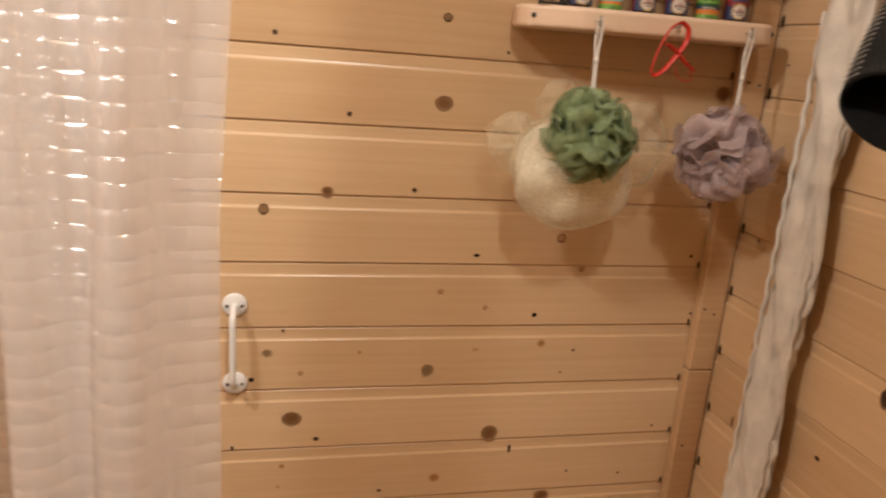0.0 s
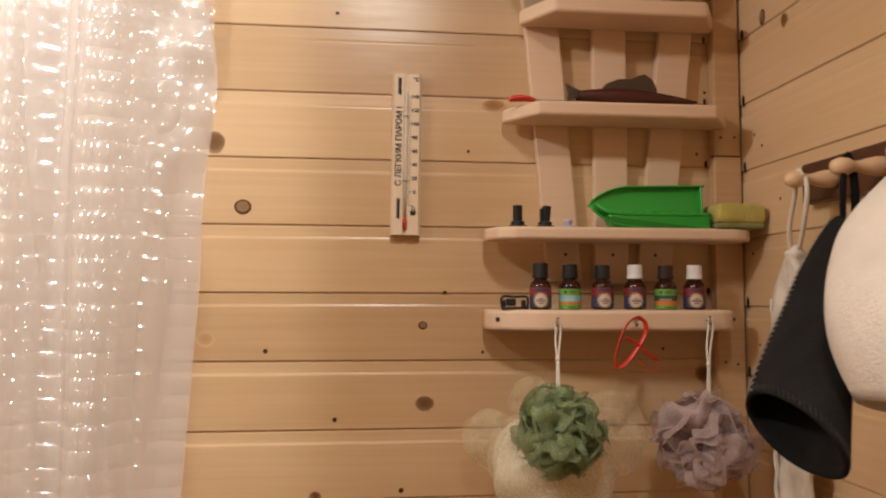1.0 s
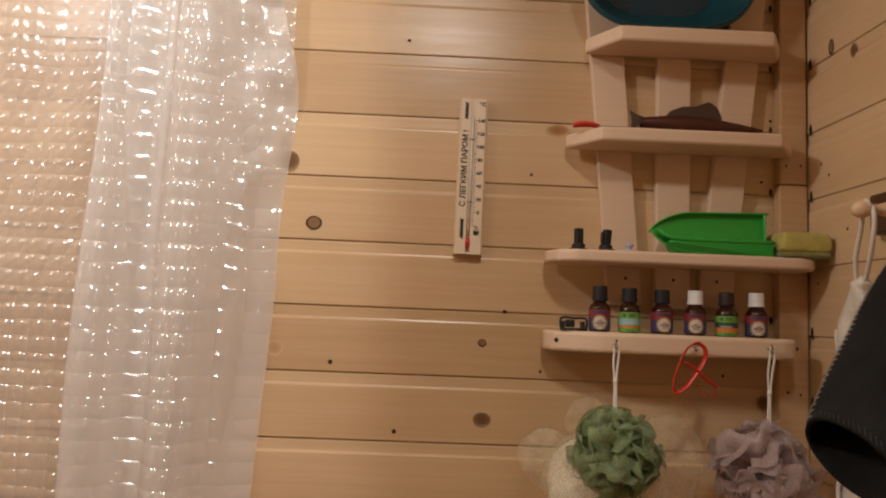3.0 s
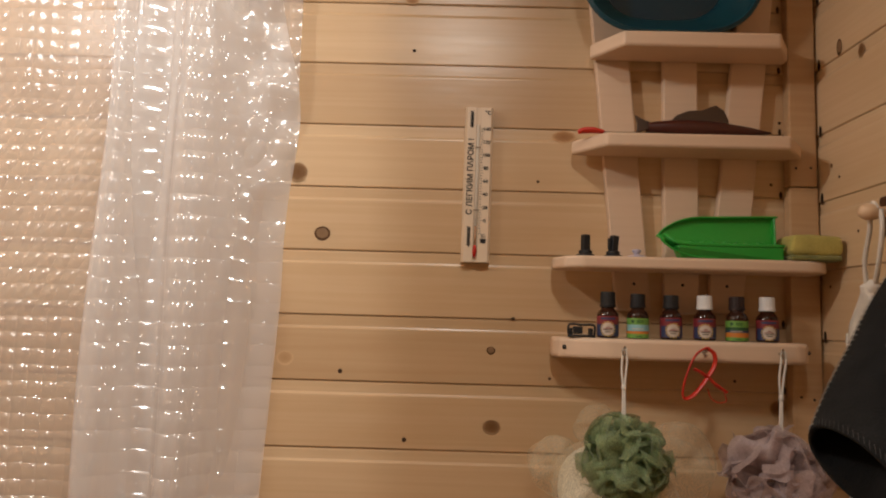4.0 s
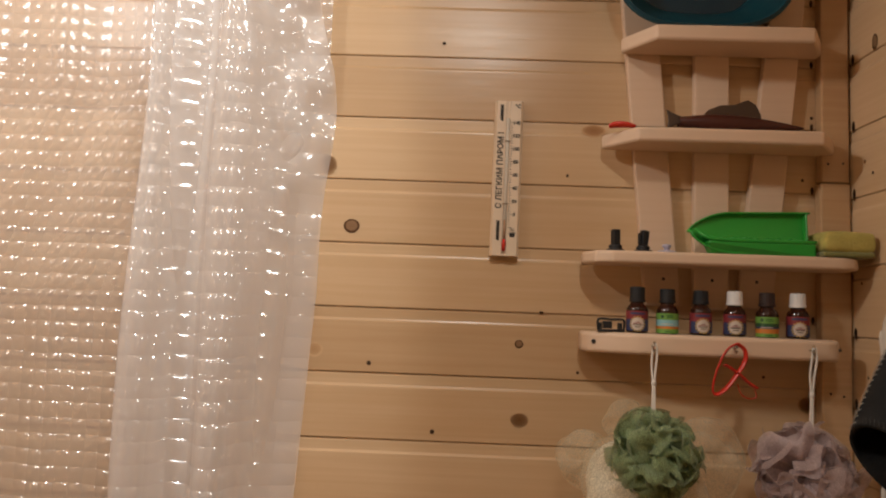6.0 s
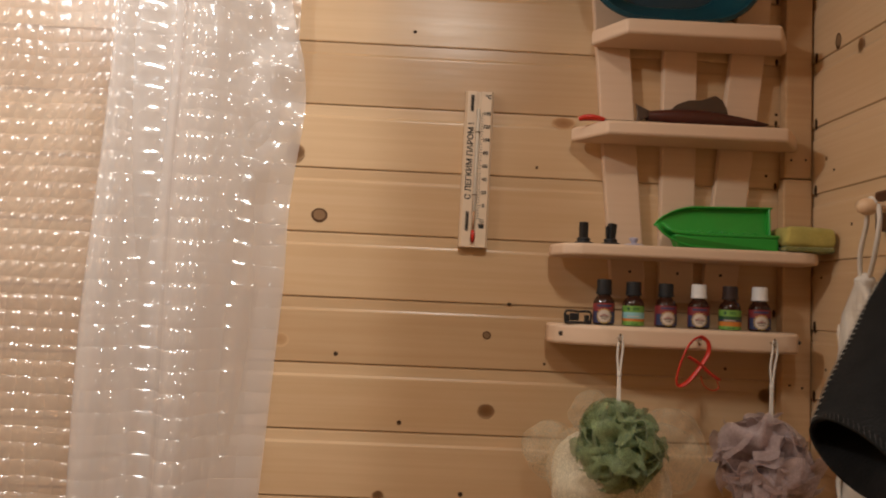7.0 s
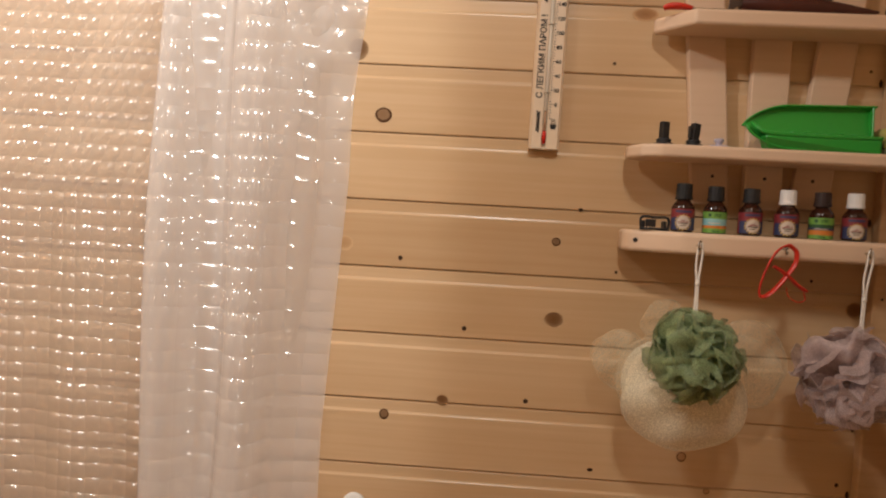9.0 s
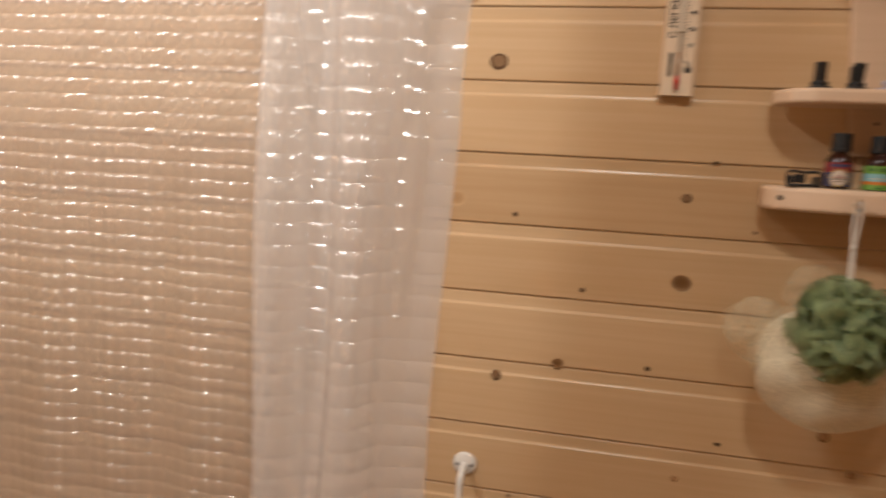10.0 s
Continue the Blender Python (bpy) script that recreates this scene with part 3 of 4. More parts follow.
# ---- thermometer on the wall ----
def text_bm(body, size, at, turn=0.0, depth=0.0002, align="CENTER"):
    """Letters on a wall that looks to -y; turn in degrees in the wall's plane."""
    cu = bpy.data.curves.new("lettering", "FONT")
    cu.body, cu.size, cu.extrude, cu.align_x, cu.align_y = body, size, depth, align, "CENTER"
    cu.resolution_u, cu.offset = 2, 0.00022
    ob = new("lettering", cu)
    me = bpy.data.meshes.new_from_object(ob.evaluated_get(bpy.context.evaluated_depsgraph_get()))
    bpy.data.objects.remove(ob)
    bm = bmesh.new()
    bm.from_mesh(me)
    bpy.data.meshes.remove(me)
    bm.transform(Matrix.Translation(at) @ pose(0, 0, 0, 90, 0, 0) @ pose(0, 0, 0, 0, 0, turn))
    return bm


thermometer = thing("thermometer", (0.3535, 1.0995, 1.611), "pale wooden sauna thermometer with black lettering, hung on boards", "thermometer")
TX0, TX1, TZ0, TZ1 = 0.3345, 0.3730, 1.6115, 1.8245
TF = 1.0860
body_outline = [(TX0, 1.0995), (TX0, 1.0905), (TX0 + 0.0030, TF), (0.3495, TF), (0.3500, 1.0885), (0.3555, 1.0885), (0.3560, TF), (TX1 - 0.0030, TF), (TX1, 1.0905), (TX1, 1.0995)]
bm = prism_bm(body_outline, TZ0, TZ1)
part("wooden_plate", bm, wood("thermometer_wood", (0.80, 0.66, 0.50), (0.74, 0.58, 0.42), rough=(0.35, 0.45), grain=0.2, vary=0.02), thermometer)
tube = part("glass_tube", tube_bm([(0.35275, 1.0868, 1.632), (0.35275, 1.0868, 1.72), (0.35275, 1.0868, 1.800)], 0.0021, 12), TUBE_GLASS, thermometer, "thin glass tube", True)
part("spirit_column", tube_bm([(0.35275, 1.0864, 1.6350), (0.35275, 1.0864, 1.6600)], 0.0019, 10), plastic("pale_spirit", (0.46, 0.27, 0.16), 0.3), thermometer, "faded spirit column", True)
part("bulb", tube_bm([(0.35275, 1.0862, 1.6180), (0.35275, 1.0862, 1.6270), (0.35275, 1.0862, 1.6340)], lambda t: 0.0030 - 0.001 * abs(2 * t - 1), 12), GLUE_RED, thermometer, "red bulb", True)
for z in (1.682, 1.768):
    part("clip", tube_bm(smooth_path([(0.3490, 1.0862, z), (0.35275, 1.0838, z), (0.3565, 1.0862, z)], 4), 0.0007, 6), STEEL, thermometer)
TXT = 1.0857
part("lettering", text_bm("С ЛЕГКИМ ПАРОМ !", 0.0108, (0.3438, TXT, 1.7280), 90), INK, thermometer, "black Cyrillic greeting")
part("lettering", text_bm("°C", 0.0075, (0.3655, TXT, 1.8170)), INK, thermometer)
for i, word in enumerate(("0", "20", "40", "60", "80", "100", "120", "140")):
    z = 1.6675 + i * 0.01805
    part("numeral", text_bm(word, 0.0066, (0.3648, TXT, z)), INK, thermometer)
ticks = bmesh.new()
for i in range(41):
    z, w = 1.6500 + i * 0.00361, (0.0050 if i % 5 == 0 else 0.0028)
    piece = box_bm(0.3568, 0.3568 + w, TXT - 0.0001, TXT + 0.0002, z - 0.0003, z + 0.0003)
    me = bpy.data.meshes.new("tick")
    piece.to_mesh(me)
    piece.free()
    ticks.from_mesh(me)
    bpy.data.meshes.remove(me)
part("scale_marks", ticks, INK, thermometer)
for z0, z1 in ((1.6320, 1.6590), (1.7960, 1.8190)):
    squiggle = [(0.3438 + 0.0024 * math.sin(i * 1.25), TXT, z0 + (z1 - z0) * i / 40) for i in range(41)]
    part("ornament", tube_bm(squiggle, lambda t: 0.0005 + 0.0004 * abs(math.sin(t * 26)), 6, 0.3), INK, thermometer)
    part("ornament", tube_bm([(0.3450 + 0.0014 * math.cos(i * 1.25), TXT, z0 + (z1 - z0) * i / 40) for i in range(41)], 0.0004, 6, 0.3), INK, thermometer)
# small printed emblem, a steaming tub
tub = prism_bm([(0, 0), (0.006, 0), (0.0072, 0.006), (-0.0012, 0.006)], 0, 0.0003)
tub.transform(Matrix.Translation((0.3605, TXT, 1.6370)) @ pose(0, 0, 0, 90))
part("emblem", tub, INK, thermometer)
for k in range(3):
    part("emblem", tube_bm([(0.3615 + 0.002 * k + 0.0006 * math.sin(i), TXT, 1.6435 + 0.0012 * i) for i in range(6)], 0.0005, 5, 0.4), INK, thermometer)
thermometer.location.x -= 0.0105
thermometer.rotation_euler.y = radians(0.5)


# ---- bow handle low on the wall ----
handle = thing("pull_handle", (0.121, 1.0995, 1.008), "white enamelled bow handle screwed to the boards", "handle")
HX = 0.1210
for z in (1.128, 1.0205):
    flange = part("flange", lathe_bm([(0, 0), (0.0155, 0), (0.0155, 0.0020), (0.0135, 0.0034), (0.006, 0.0046), (0, 0.0048)], (HX, 1.0995, z), (0, -1, 0), 28), ENAMEL, handle, "", True)
    for dx in (-0.0090, 0.0090):
        part("screw", lathe_bm([(0, 0), (0.0026, 0), (0.0022, 0.0011), (0, 0.0015)], (HX + dx, 1.0963, z - 0.001), (0, -1, 0), 12), SCREW, flange)
part("bow", tube_bm(smooth_path([(HX, 1.0955, 1.1270), (HX, 1.086, 1.1265), (HX - 0.001, 1.0745, 1.1170), (HX - 0.001, 1.0720, 1.0970), (HX - 0.001, 1.0715, 1.0740), (HX - 0.001, 1.0720, 1.0510), (HX - 0.001, 1.0745, 1.0315), (HX, 1.086, 1.0220), (HX, 1.0955, 1.0215)], 6), 0.0042, 12), ENAMEL, handle, "", True)


# ---- bottles on the lower shelf ----
def shell_patch(bm, r, mid, half, z0, z1, steps=14):
    """A curved strip of label round the z axis."""
    a = [mid - half + 2 * half * i / steps for i in range(steps + 1)]
    lo = [bm.verts.new((r * math.cos(t), r * math.sin(t), z0)) for t in a]
    hi = [bm.verts.new((r * math.cos(t), r * math.sin(t), z1)) for t in a]
    for i in range(steps):
        bm.faces.new((lo[i], lo[i + 1], hi[i + 1], hi[i]))
    return bm


def shell_disc(bm, r, mid, zc, radius, rings=3, steps=24, inner=0.0):
    """A round patch (or ring) wrapped on a cylinder."""
    rows = []
    for k in range(rings + 1):
        q = inner + (radius - inner) * k / rings
        rows.append([bm.verts.new((r * math.cos(mid + q * math.cos(t) / r), r * math.sin(mid + q * math.cos(t) / r), zc + q * math.sin(t))) for t in (2 * math.pi * i / steps for i in range(steps))])
    for a, b in zip(rows, rows[1:]):
        for i in range(steps):
            j = (i + 1) % steps
            bm.faces.new((a[i], b[i], b[j], a[j]))
    bmesh.ops.remove_doubles(bm, verts=bm.verts[:], dist=1e-6)
    return bm


INK_RED = plastic("label_red", (0.22, 0.025, 0.03), 0.45)
INK_BLUE = plastic("label_blue", (0.035, 0.045, 0.11), 0.45)
INK_CREAM = plastic("label_cream", (0.60, 0.51, 0.42), 0.5)
INK_ORANGE = plastic("label_orange", (0.60, 0.19, 0.03), 0.45)
INK_GREEN = plastic("label_green", (0.16, 0.34, 0.06), 0.45)
INK_DARKGREEN = plastic("label_dark_green", (0.02, 0.08, 0.025), 0.45)
INK_SKY = plastic("label_sky_blue", (0.25, 0.48, 0.50), 0.45)
INK_GOLD = plastic("label_gold", (0.62, 0.42, 0.12), 0.45)


def moved(bm, at):
    bm.transform(Matrix.Translation(at))
    return bm


def bottle(x, y, cap, ornate, label, turn, tall=0.0, bluish=False):
    z = 1.5157
    b = thing("oil_bottle", (x, y, z), label, "bottle", "bottles on the lower shelf")
    R = 0.0137
    part("glass_body", lathe_bm([(0, 0.0004), (0.0110, 0.0), (0.0128, 0.0010), (R, 0.0025), (R, 0.0290), (0.0126, 0.0320), (0.0108, 0.0350), (0.0086, 0.0372), (0.0080, 0.0390), (0.0080, 0.046), (0, 0.046)], (x, y, z), None, 30), AMBER, b, "dark amber glass", True)
    h = 0.0395
    top = 0.0575 + tall
    cap_bm = lathe_bm([(0, h), (0.0098, h), (0.0102, h + 0.0006), (0.0102, h + 0.0032), (0.0096, h + 0.0038), (0.0094, top - 0.0012), (0.0086, top), (0, top)], (x, y, z), None, 36)
    for v in cap_bm.verts:
        q = Vector((v.co.x - x, v.co.y - y))
        if q.length > 0.009 and v.co.z > z + h + 0.0035:
            n = round(math.atan2(q.y, q.x) / (2 * math.pi / 36))
            if n % 2:
                v.co.x, v.co.y = x + q.x * 0.965, y + q.y * 0.965
    part("cap", cap_bm, cap, b, "", False)
    m = math.atan2(0.13 - y, 0.28 - x) + turn
    r = R + 0.00025
    if ornate:
        lab = part("paper_label", moved(shell_patch(bmesh.new(), r, m, 2.6, 0.0030, 0.0280, 36), (x, y, z)), INK_RED, b, "ornate red and blue paper label", True)
        part("label_panel", moved(shell_patch(bmesh.new(), r + 0.00008, m, 1.25, 0.0030, 0.0175, 16), (x, y, z)), INK_BLUE, lab, "", True)
        part("label_panel", moved(shell_patch(bmesh.new(), r + 0.00010, m, 0.7, 0.0235, 0.0262, 12), (x, y, z)), INK_BLUE, lab, "", True)
        part("medallion", moved(shell_disc(bmesh.new(), r + 0.00018, m, 0.0118, 0.0080), (x, y, z)), INK_CREAM, lab, "round cream medallion", True)
        for k in range(16):
            t = 2 * math.pi * k / 16
            part("bead", moved(shell_disc(bmesh.new(), r + 0.00022, m + 0.0092 * math.cos(t) / r, 0.0118 + 0.0088 * math.sin(t), 0.0011, 1, 8), (x, y, z)), INK_GOLD, lab)
        for zz, w in ((0.0140, 0.16), (0.0122, 0.42), (0.0105, 0.42), (0.0080, 0.26)):
            part("print_bar", moved(shell_patch(bmesh.new(), r + 0.0003, m, w, zz - 0.0005, zz + 0.0005, 6), (x, y, z)), INK_RED if zz > 0.011 else INK, lab)
    else:
        lab = part("paper_label", moved(shell_patch(bmesh.new(), r, m, 2.6, 0.0010, 0.0262, 36), (x, y, z)), INK_GREEN, b, "green striped paper label", True)
        rows = ((0.0150, 0.0180, INK_SKY), (0.0100, 0.0150, INK_SKY), (0.0065, 0.0098, INK_ORANGE)) if not bluish else ((0.0145, 0.0180, INK_DARKGREEN), (0.0115, 0.0143, INK_BLUE), (0.0055, 0.0112, INK_ORANGE))
        for z0, z1, material in rows:
            part("label_stripe", moved(shell_patch(bmesh.new(), r + 0.0001, m, 2.55, z0, z1, 30), (x, y, z)), material, lab, "", True)
        part("leaf_mark", moved(shell_disc(bmesh.new(), r + 0.0002, m - 0.42, 0.0222, 0.0021, 2, 14), (x, y, z)), INK_DARKGREEN, lab)
        for zz, w, o in ((0.0232, 0.30, 0.25), (0.0212, 0.30, 0.25), (0.0128, 0.55, 0.0), (0.0030, 0.30, 0.15)):
            part("print_bar", moved(shell_patch(bmesh.new(), r + 0.0002, m + o, w, zz - 0.0005, zz + 0.0005, 6), (x, y, z)), INK_DARKGREEN if zz > 0.02 or zz < 0.004 else INK_CREAM, lab)
    return b


bottle(0.5145, 1.053, BLACK, True, "small amber oil bottle, black cap and ornate red label", 0.05, 0.0015)
bottle(0.5535, 1.055, BLACK, False, "small amber oil bottle, black cap and green striped label", 0.0)
bottle(0.5965, 1.056, BLACK, True, "small amber oil bottle, short black cap, ornate label", 0.25, -0.0005)
bottle(0.6392, 1.054, WHITE_CAP, True, "small amber oil bottle, white cap and ornate label", 0.1)
bottle(0.6800, 1.053, BROWN_CAP, False, "small amber oil bottle, brown cap and dark green label", 0.0, -0.0005, True)
bottle(0.7190, 1.053, WHITE_CAP, True, "small amber oil bottle, white cap, medallion turned aside", 0.2)

# strap buckle at the shelf's end
buckle = thing("strap_buckle", (0.4885, 1.058, 1.517), "small black plastic strap buckle lying beside the bottles", "buckle")


def bar_bm(points, r, flat=1.0):
    return tube_bm(smooth_path(points, 4), r, 8, flat)


FY = 1.050
part("frame", bar_bm([(0.4735, FY, 1.5185), (0.4735, FY, 1.5330), (0.4900, FY, 1.5330), (0.5055, FY, 1.5325), (0.5055, FY, 1.5185)], 0.0016), BLACK, buckle, "", True)
part("centre_bar", box_bm(0.4785, 0.4905, FY - 0.003, FY + 0.002, 1.5215, 1.5310, 0.001), BLACK, buckle)
part("foot_bar", bar_bm([(0.4725, FY, 1.5188), (0.4890, FY - 0.004, 1.5192), (0.5065, FY, 1.5188)], 0.0017), BLACK, buckle, "", True)
part("side_lug", box_bm(0.5000, 0.5040, FY - 0.001, FY + 0.012, 1.5175, 1.5290, 0.001), BLACK, buckle)
part("side_lug", box_bm(0.4745, 0.4780, FY - 0.001, FY + 0.012, 1.5175, 1.5290, 0.001), BLACK, buckle)


buckle.location += Vector((-0.009, 0, -0.0015))


# ---- things on the middle shelf ----
def nozzle(x, y, tilt, label):
    n = thing("spray_nozzle", (x, y, 1.6192), label, "nozzle", "nozzles on the shelf")
    part("collar", lathe_bm([(0, 0), (0.0120, 0), (0.0125, 0.0020), (0.0105, 0.0032), (0.0075, 0.0040), (0.0088, 0.0055), (0.0088, 0.0075), (0.0060, 0.0090), (0, 0.0090)], (x, y, 1.6192), None, 24), BLACK, n, "", True)
    post = box_bm(-0.0047, 0.0047, -0.0047, 0.0047, 0, 0.0215, 0.0012)
    post.transform(Matrix.Translation((x, y, 1.6265)) @ pose(0, 0, 0, 0, tilt, 20))
    part("post", post, BLACK, n)
    return n


nozzle(0.4845, 1.050, 0, "upright black plastic spray nozzle standing on the shelf")
second = nozzle(0.5205, 1.052, 7, "tilted black plastic spray nozzle with a side tab")
tab = box_bm(-0.0065, -0.0035, -0.004, 0.003, 0.002, 0.0165, 0.0008)
tab.transform(Matrix.Translation((0.5200, 1.050, 1.6275)))
part("side_tab", tab, BLACK, second)
stopper = thing("sink_stopper", (0.5505, 1.050, 1.619), "small translucent lilac silicone stopper on the shelf", "stopper")
part("disc", lathe_bm([(0, 0), (0.0125, 0), (0.0130, 0.0015), (0.0110, 0.0030), (0, 0.0034)], (0.5505, 1.050, 1.6192), None, 24), LILAC_SOFT, stopper, "", True)
part("knob", lathe_bm([(0.004, 0.003), (0.0035, 0.0060), (0.0060, 0.0085), (0.0055, 0.0110), (0, 0.0120)], (0.5505, 1.050, 1.6192), None, 18), LILAC_SOFT, stopper, "", True)

# toy boat lying on its side, its open deck towards the room
boat = thing("toy_boat", (0.665, 1.05, 1.622), "bright green plastic toy boat lying on its side", "toy")
BX0, BX1 = 0.588, 0.7405


def boat_half(u):
    """0 at the bow, 1 over most of the length."""
    return min(1.0, math.sin(min(1.0, u / 0.36) * math.pi / 2) ** 0.62) if u > 0 else 0.0


def hull(u, v):
    w = boat_half(u)
    a = -0.5 * math.pi + v * math.pi
    sheer = 0.003 * u
    zc = 1.6500 + 0.0015 * u
    half = 0.0265 * max(w, 0.02)
    depth = 0.011 * (0.35 + 0.65 * w)
    lean = 0.010 * math.sin(a)
    sq = abs(math.cos(a)) ** 0.55
    return (BX0 + (BX1 - BX0) * u + (0.004 * math.sin(a) if u > 0.9 else 0), 1.052 + depth * sq * 1.25 - 0.010 + lean * 0.4 - 0.006 * (1 - v), zc + half * math.sin(a) + sheer * math.sin(a))


hull_bm = grid_bm(40, 22, hull)
thicken(hull_bm, 0.0022)
part("hull", hull_bm, GREEN, boat, "", True)
stern = prism_bm([(-0.0262, 0.0), (-0.022, 0.020), (0.0, 0.024), (0.022, 0.020), (0.0285, 0.004)], -0.0011, 0.0011, 0.0006, 1)
stern.transform(Matrix.Translation((BX1 - 0.001, 1.040, 1.6505)) @ Matrix(((0, 0, 1, 0), (0, 1, 0, 0), (1, 0, 0, 0), (0, 0, 0, 1))))
part("stern", stern, GREEN, boat)


def ledge(u, v):
    x = 0.606 + (0.744 - 0.606) * u
    dip = 0.010 * max(0.0, 1 - u / 0.14) ** 1.3
    return (x, 1.030 + 0.030 * v, 1.6395 - 0.0125 * (1 - v) ** 2 * 0.2 - 0.0005 * u + dip + 0.004 * v)


part("side_deck", thicken(grid_bm(30, 6, ledge), 0.0024), GREEN, boat, "", True)
part("gunwale", tube_bm(smooth_path([(0.598, 1.040, 1.6530), (0.603, 1.031, 1.6460), (0.616, 1.0285, 1.6410), (0.660, 1.0285, 1.6395), (0.744, 1.0285, 1.6400)], 8), 0.0026, 10, 1.0), GREEN, boat, "", True)
for k in range(7):
    x = 0.628 + k * 0.0145
    part("cleat", box_bm(x, x + 0.0075, 1.032, 1.046, 1.6400, 1.6450, 0.0008), GREEN, boat)
low_side = box_bm(0.609, 0.744, 1.0270, 1.0500, 1.6192, 1.6390, 0.003)
for v in low_side.verts:
    if v.co.x < 0.65:
        v.co.y += 0.010 * (v.co.z < 1.63)
        v.co.x += 0.010 * (v.co.z < 1.63)
part("low_side", low_side, GREEN, boat)

boat.location += Vector((-0.013, 0, -0.003))

# washing sponge at the shelf's end
sponge = thing("sponge", (0.768, 1.045, 1.622), "yellow foam sponge with a darker olive bottom edge", "sponge")


def lumpy(bm, amount, scale, seed=0.0):
    for v in bm.verts:
        v.co += Vector((noise.noise(v.co * scale + Vector((seed, 0, 0))), noise.noise(v.co * scale + Vector((0, seed + 7, 0))), noise.noise(v.co * scale + Vector((0, 3, seed))))) * amount
    return bm


foam = box_bm(0.7385, 0.8030, 1.0160, 1.0640, 1.6285, 1.6540, 0.006, 3)
bmesh.ops.subdivide_edges(foam, edges=foam.edges[:], cuts=2, use_grid_fill=True)
part("foam", lumpy(foam, 0.0022, 70, 2), SPONGE, sponge, "", True)
# added olive layer stands in for the sponge's dark, greenish bottom edge
pad = box_bm(0.7390, 0.8010, 1.0170, 1.0640, 1.6225, 1.6290, 0.002, 2)
part("dark_bottom", lumpy(pad, 0.0012, 90, 5), SPONGE_OLIVE, sponge, "thin darker olive layer", True)


sponge.location += Vector((-0.003, 0, -0.003))


# ---- things on the upper shelves ----
fish = thing("toy_fish", (0.645, 1.055, 1.779), "carved reddish brown fish ornament with a raised back fin", "ornament")
FISH_RED = plastic("fish_red_brown", (0.075, 0.016, 0.010), 0.4, 0.4, 300, 0.4)
FISH_FIN = plastic("fish_grey_brown", (0.075, 0.040, 0.022), 0.5, 0.6, 400, 0.4)


def fish_body(u, v):
    x = 0.573 + 0.162 * u
    h = 0.0215 * (math.sin(math.pi * min(1, 0.10 + u * 0.90)) ** 0.8) * (1 - 0.35 * u) + 0.0018
    a = 2 * math.pi * v
    return (x, 1.055 + 0.011 * math.cos(a) * (0.3 + h / 0.022), 1.7915 - 0.004 * u + h * 0.62 * math.sin(a))


part("body", grid_bm(24, 16, fish_body), FISH_RED, fish, "", True)
fin = prism_bm([(0.602, 1.7985), (0.612, 1.8090), (0.628, 1.8155), (0.646, 1.8165), (0.655, 1.8205), (0.664, 1.8235), (0.674, 1.8170), (0.680, 1.8050), (0.681, 1.7990)], -0.0016, 0.0016, 0.0005, 1)
fin.transform(Matrix.Translation((0, 1.055, 0)) @ pose(0, 0, 0, 90))
part("back_fin", fin, FISH_FIN, fish)
tail = prism_bm([(0.578, 1.7985), (0.566, 1.8030), (0.557, 1.8080), (0.560, 1.7960), (0.559, 1.7830), (0.570, 1.7880), (0.578, 1.7900)], -0.0014, 0.0014, 0.0005, 1)
tail.transform(Matrix.Translation((0, 1.055, 0)) @ pose(0, 0, 0, 90))
part("tail_fin", tail, FISH_FIN, fish)

fish.location += Vector((-0.0075, 0, 0.002))

knife = thing("knife", (0.50, 1.052, 1.7792), "small knife with a red handle lying on the shelf", "knife")
part("handle", tube_bm(smooth_path([(0.480, 1.048, 1.7830), (0.488, 1.046, 1.7850), (0.500, 1.044, 1.7850), (0.514, 1.044, 1.7830)], 5), lambda t: 0.0038 * (0.45 + 0.9 * math.sin(math.pi * min(1, 0.12 + t * 0.8))), 12, 0.8), RED, knife, "rounded red handle", True)
part("blade", box_bm(0.512, 0.590, 1.036, 1.048, 1.7805, 1.7818, 0.0004, 1), STEEL, knife, "thin steel blade")

knife.location.x -= 0.007

# washbowl stood on its edge on the top shelf
bowl = thing("washbowl", (0.612, 1.055, 1.913), "blue-green plastic washbowl stood on edge on the top shelf", "bowl")


def bowl_outline(t, grow):
    c, s = math.cos(t), math.sin(t)
    e = 0.62
    return (math.copysign(abs(c) ** e, c) * (0.124 + grow), math.copysign(abs(s) ** e, s) * (0.150 + grow))


def bowl_sheet(u, v):
    t = 2 * math.pi * u
    grow = -0.034 * (1 - min(1, v / 0.85)) if v > 0.0 else -0.034
    x, z = bowl_outline(t, grow)
    y = 1.083 - 0.048 * v
    return (0.611 + x, y + (z - 0) * 0.02, 1.9145 + 0.150 + z)


part("wall", thicken(grid_bm(64, 12, bowl_sheet, closed_u=True), 0.002), TEAL, bowl, "", True)
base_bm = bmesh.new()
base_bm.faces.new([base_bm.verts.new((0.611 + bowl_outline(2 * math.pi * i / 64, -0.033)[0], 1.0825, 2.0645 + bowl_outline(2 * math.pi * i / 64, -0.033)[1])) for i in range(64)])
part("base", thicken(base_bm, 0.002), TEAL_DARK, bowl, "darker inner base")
rim_pts = [(0.611 + bowl_outline(2 * math.pi * i / 64, 0.001)[0], 1.036, 2.0645 + bowl_outline(2 * math.pi * i / 64, 0.001)[1]) for i in range(65)]
part("rim", tube_bm(rim_pts, 0.0028, 8), TEAL, bowl, "", True)


bowl.location += Vector((-0.017, 0, 0.002))


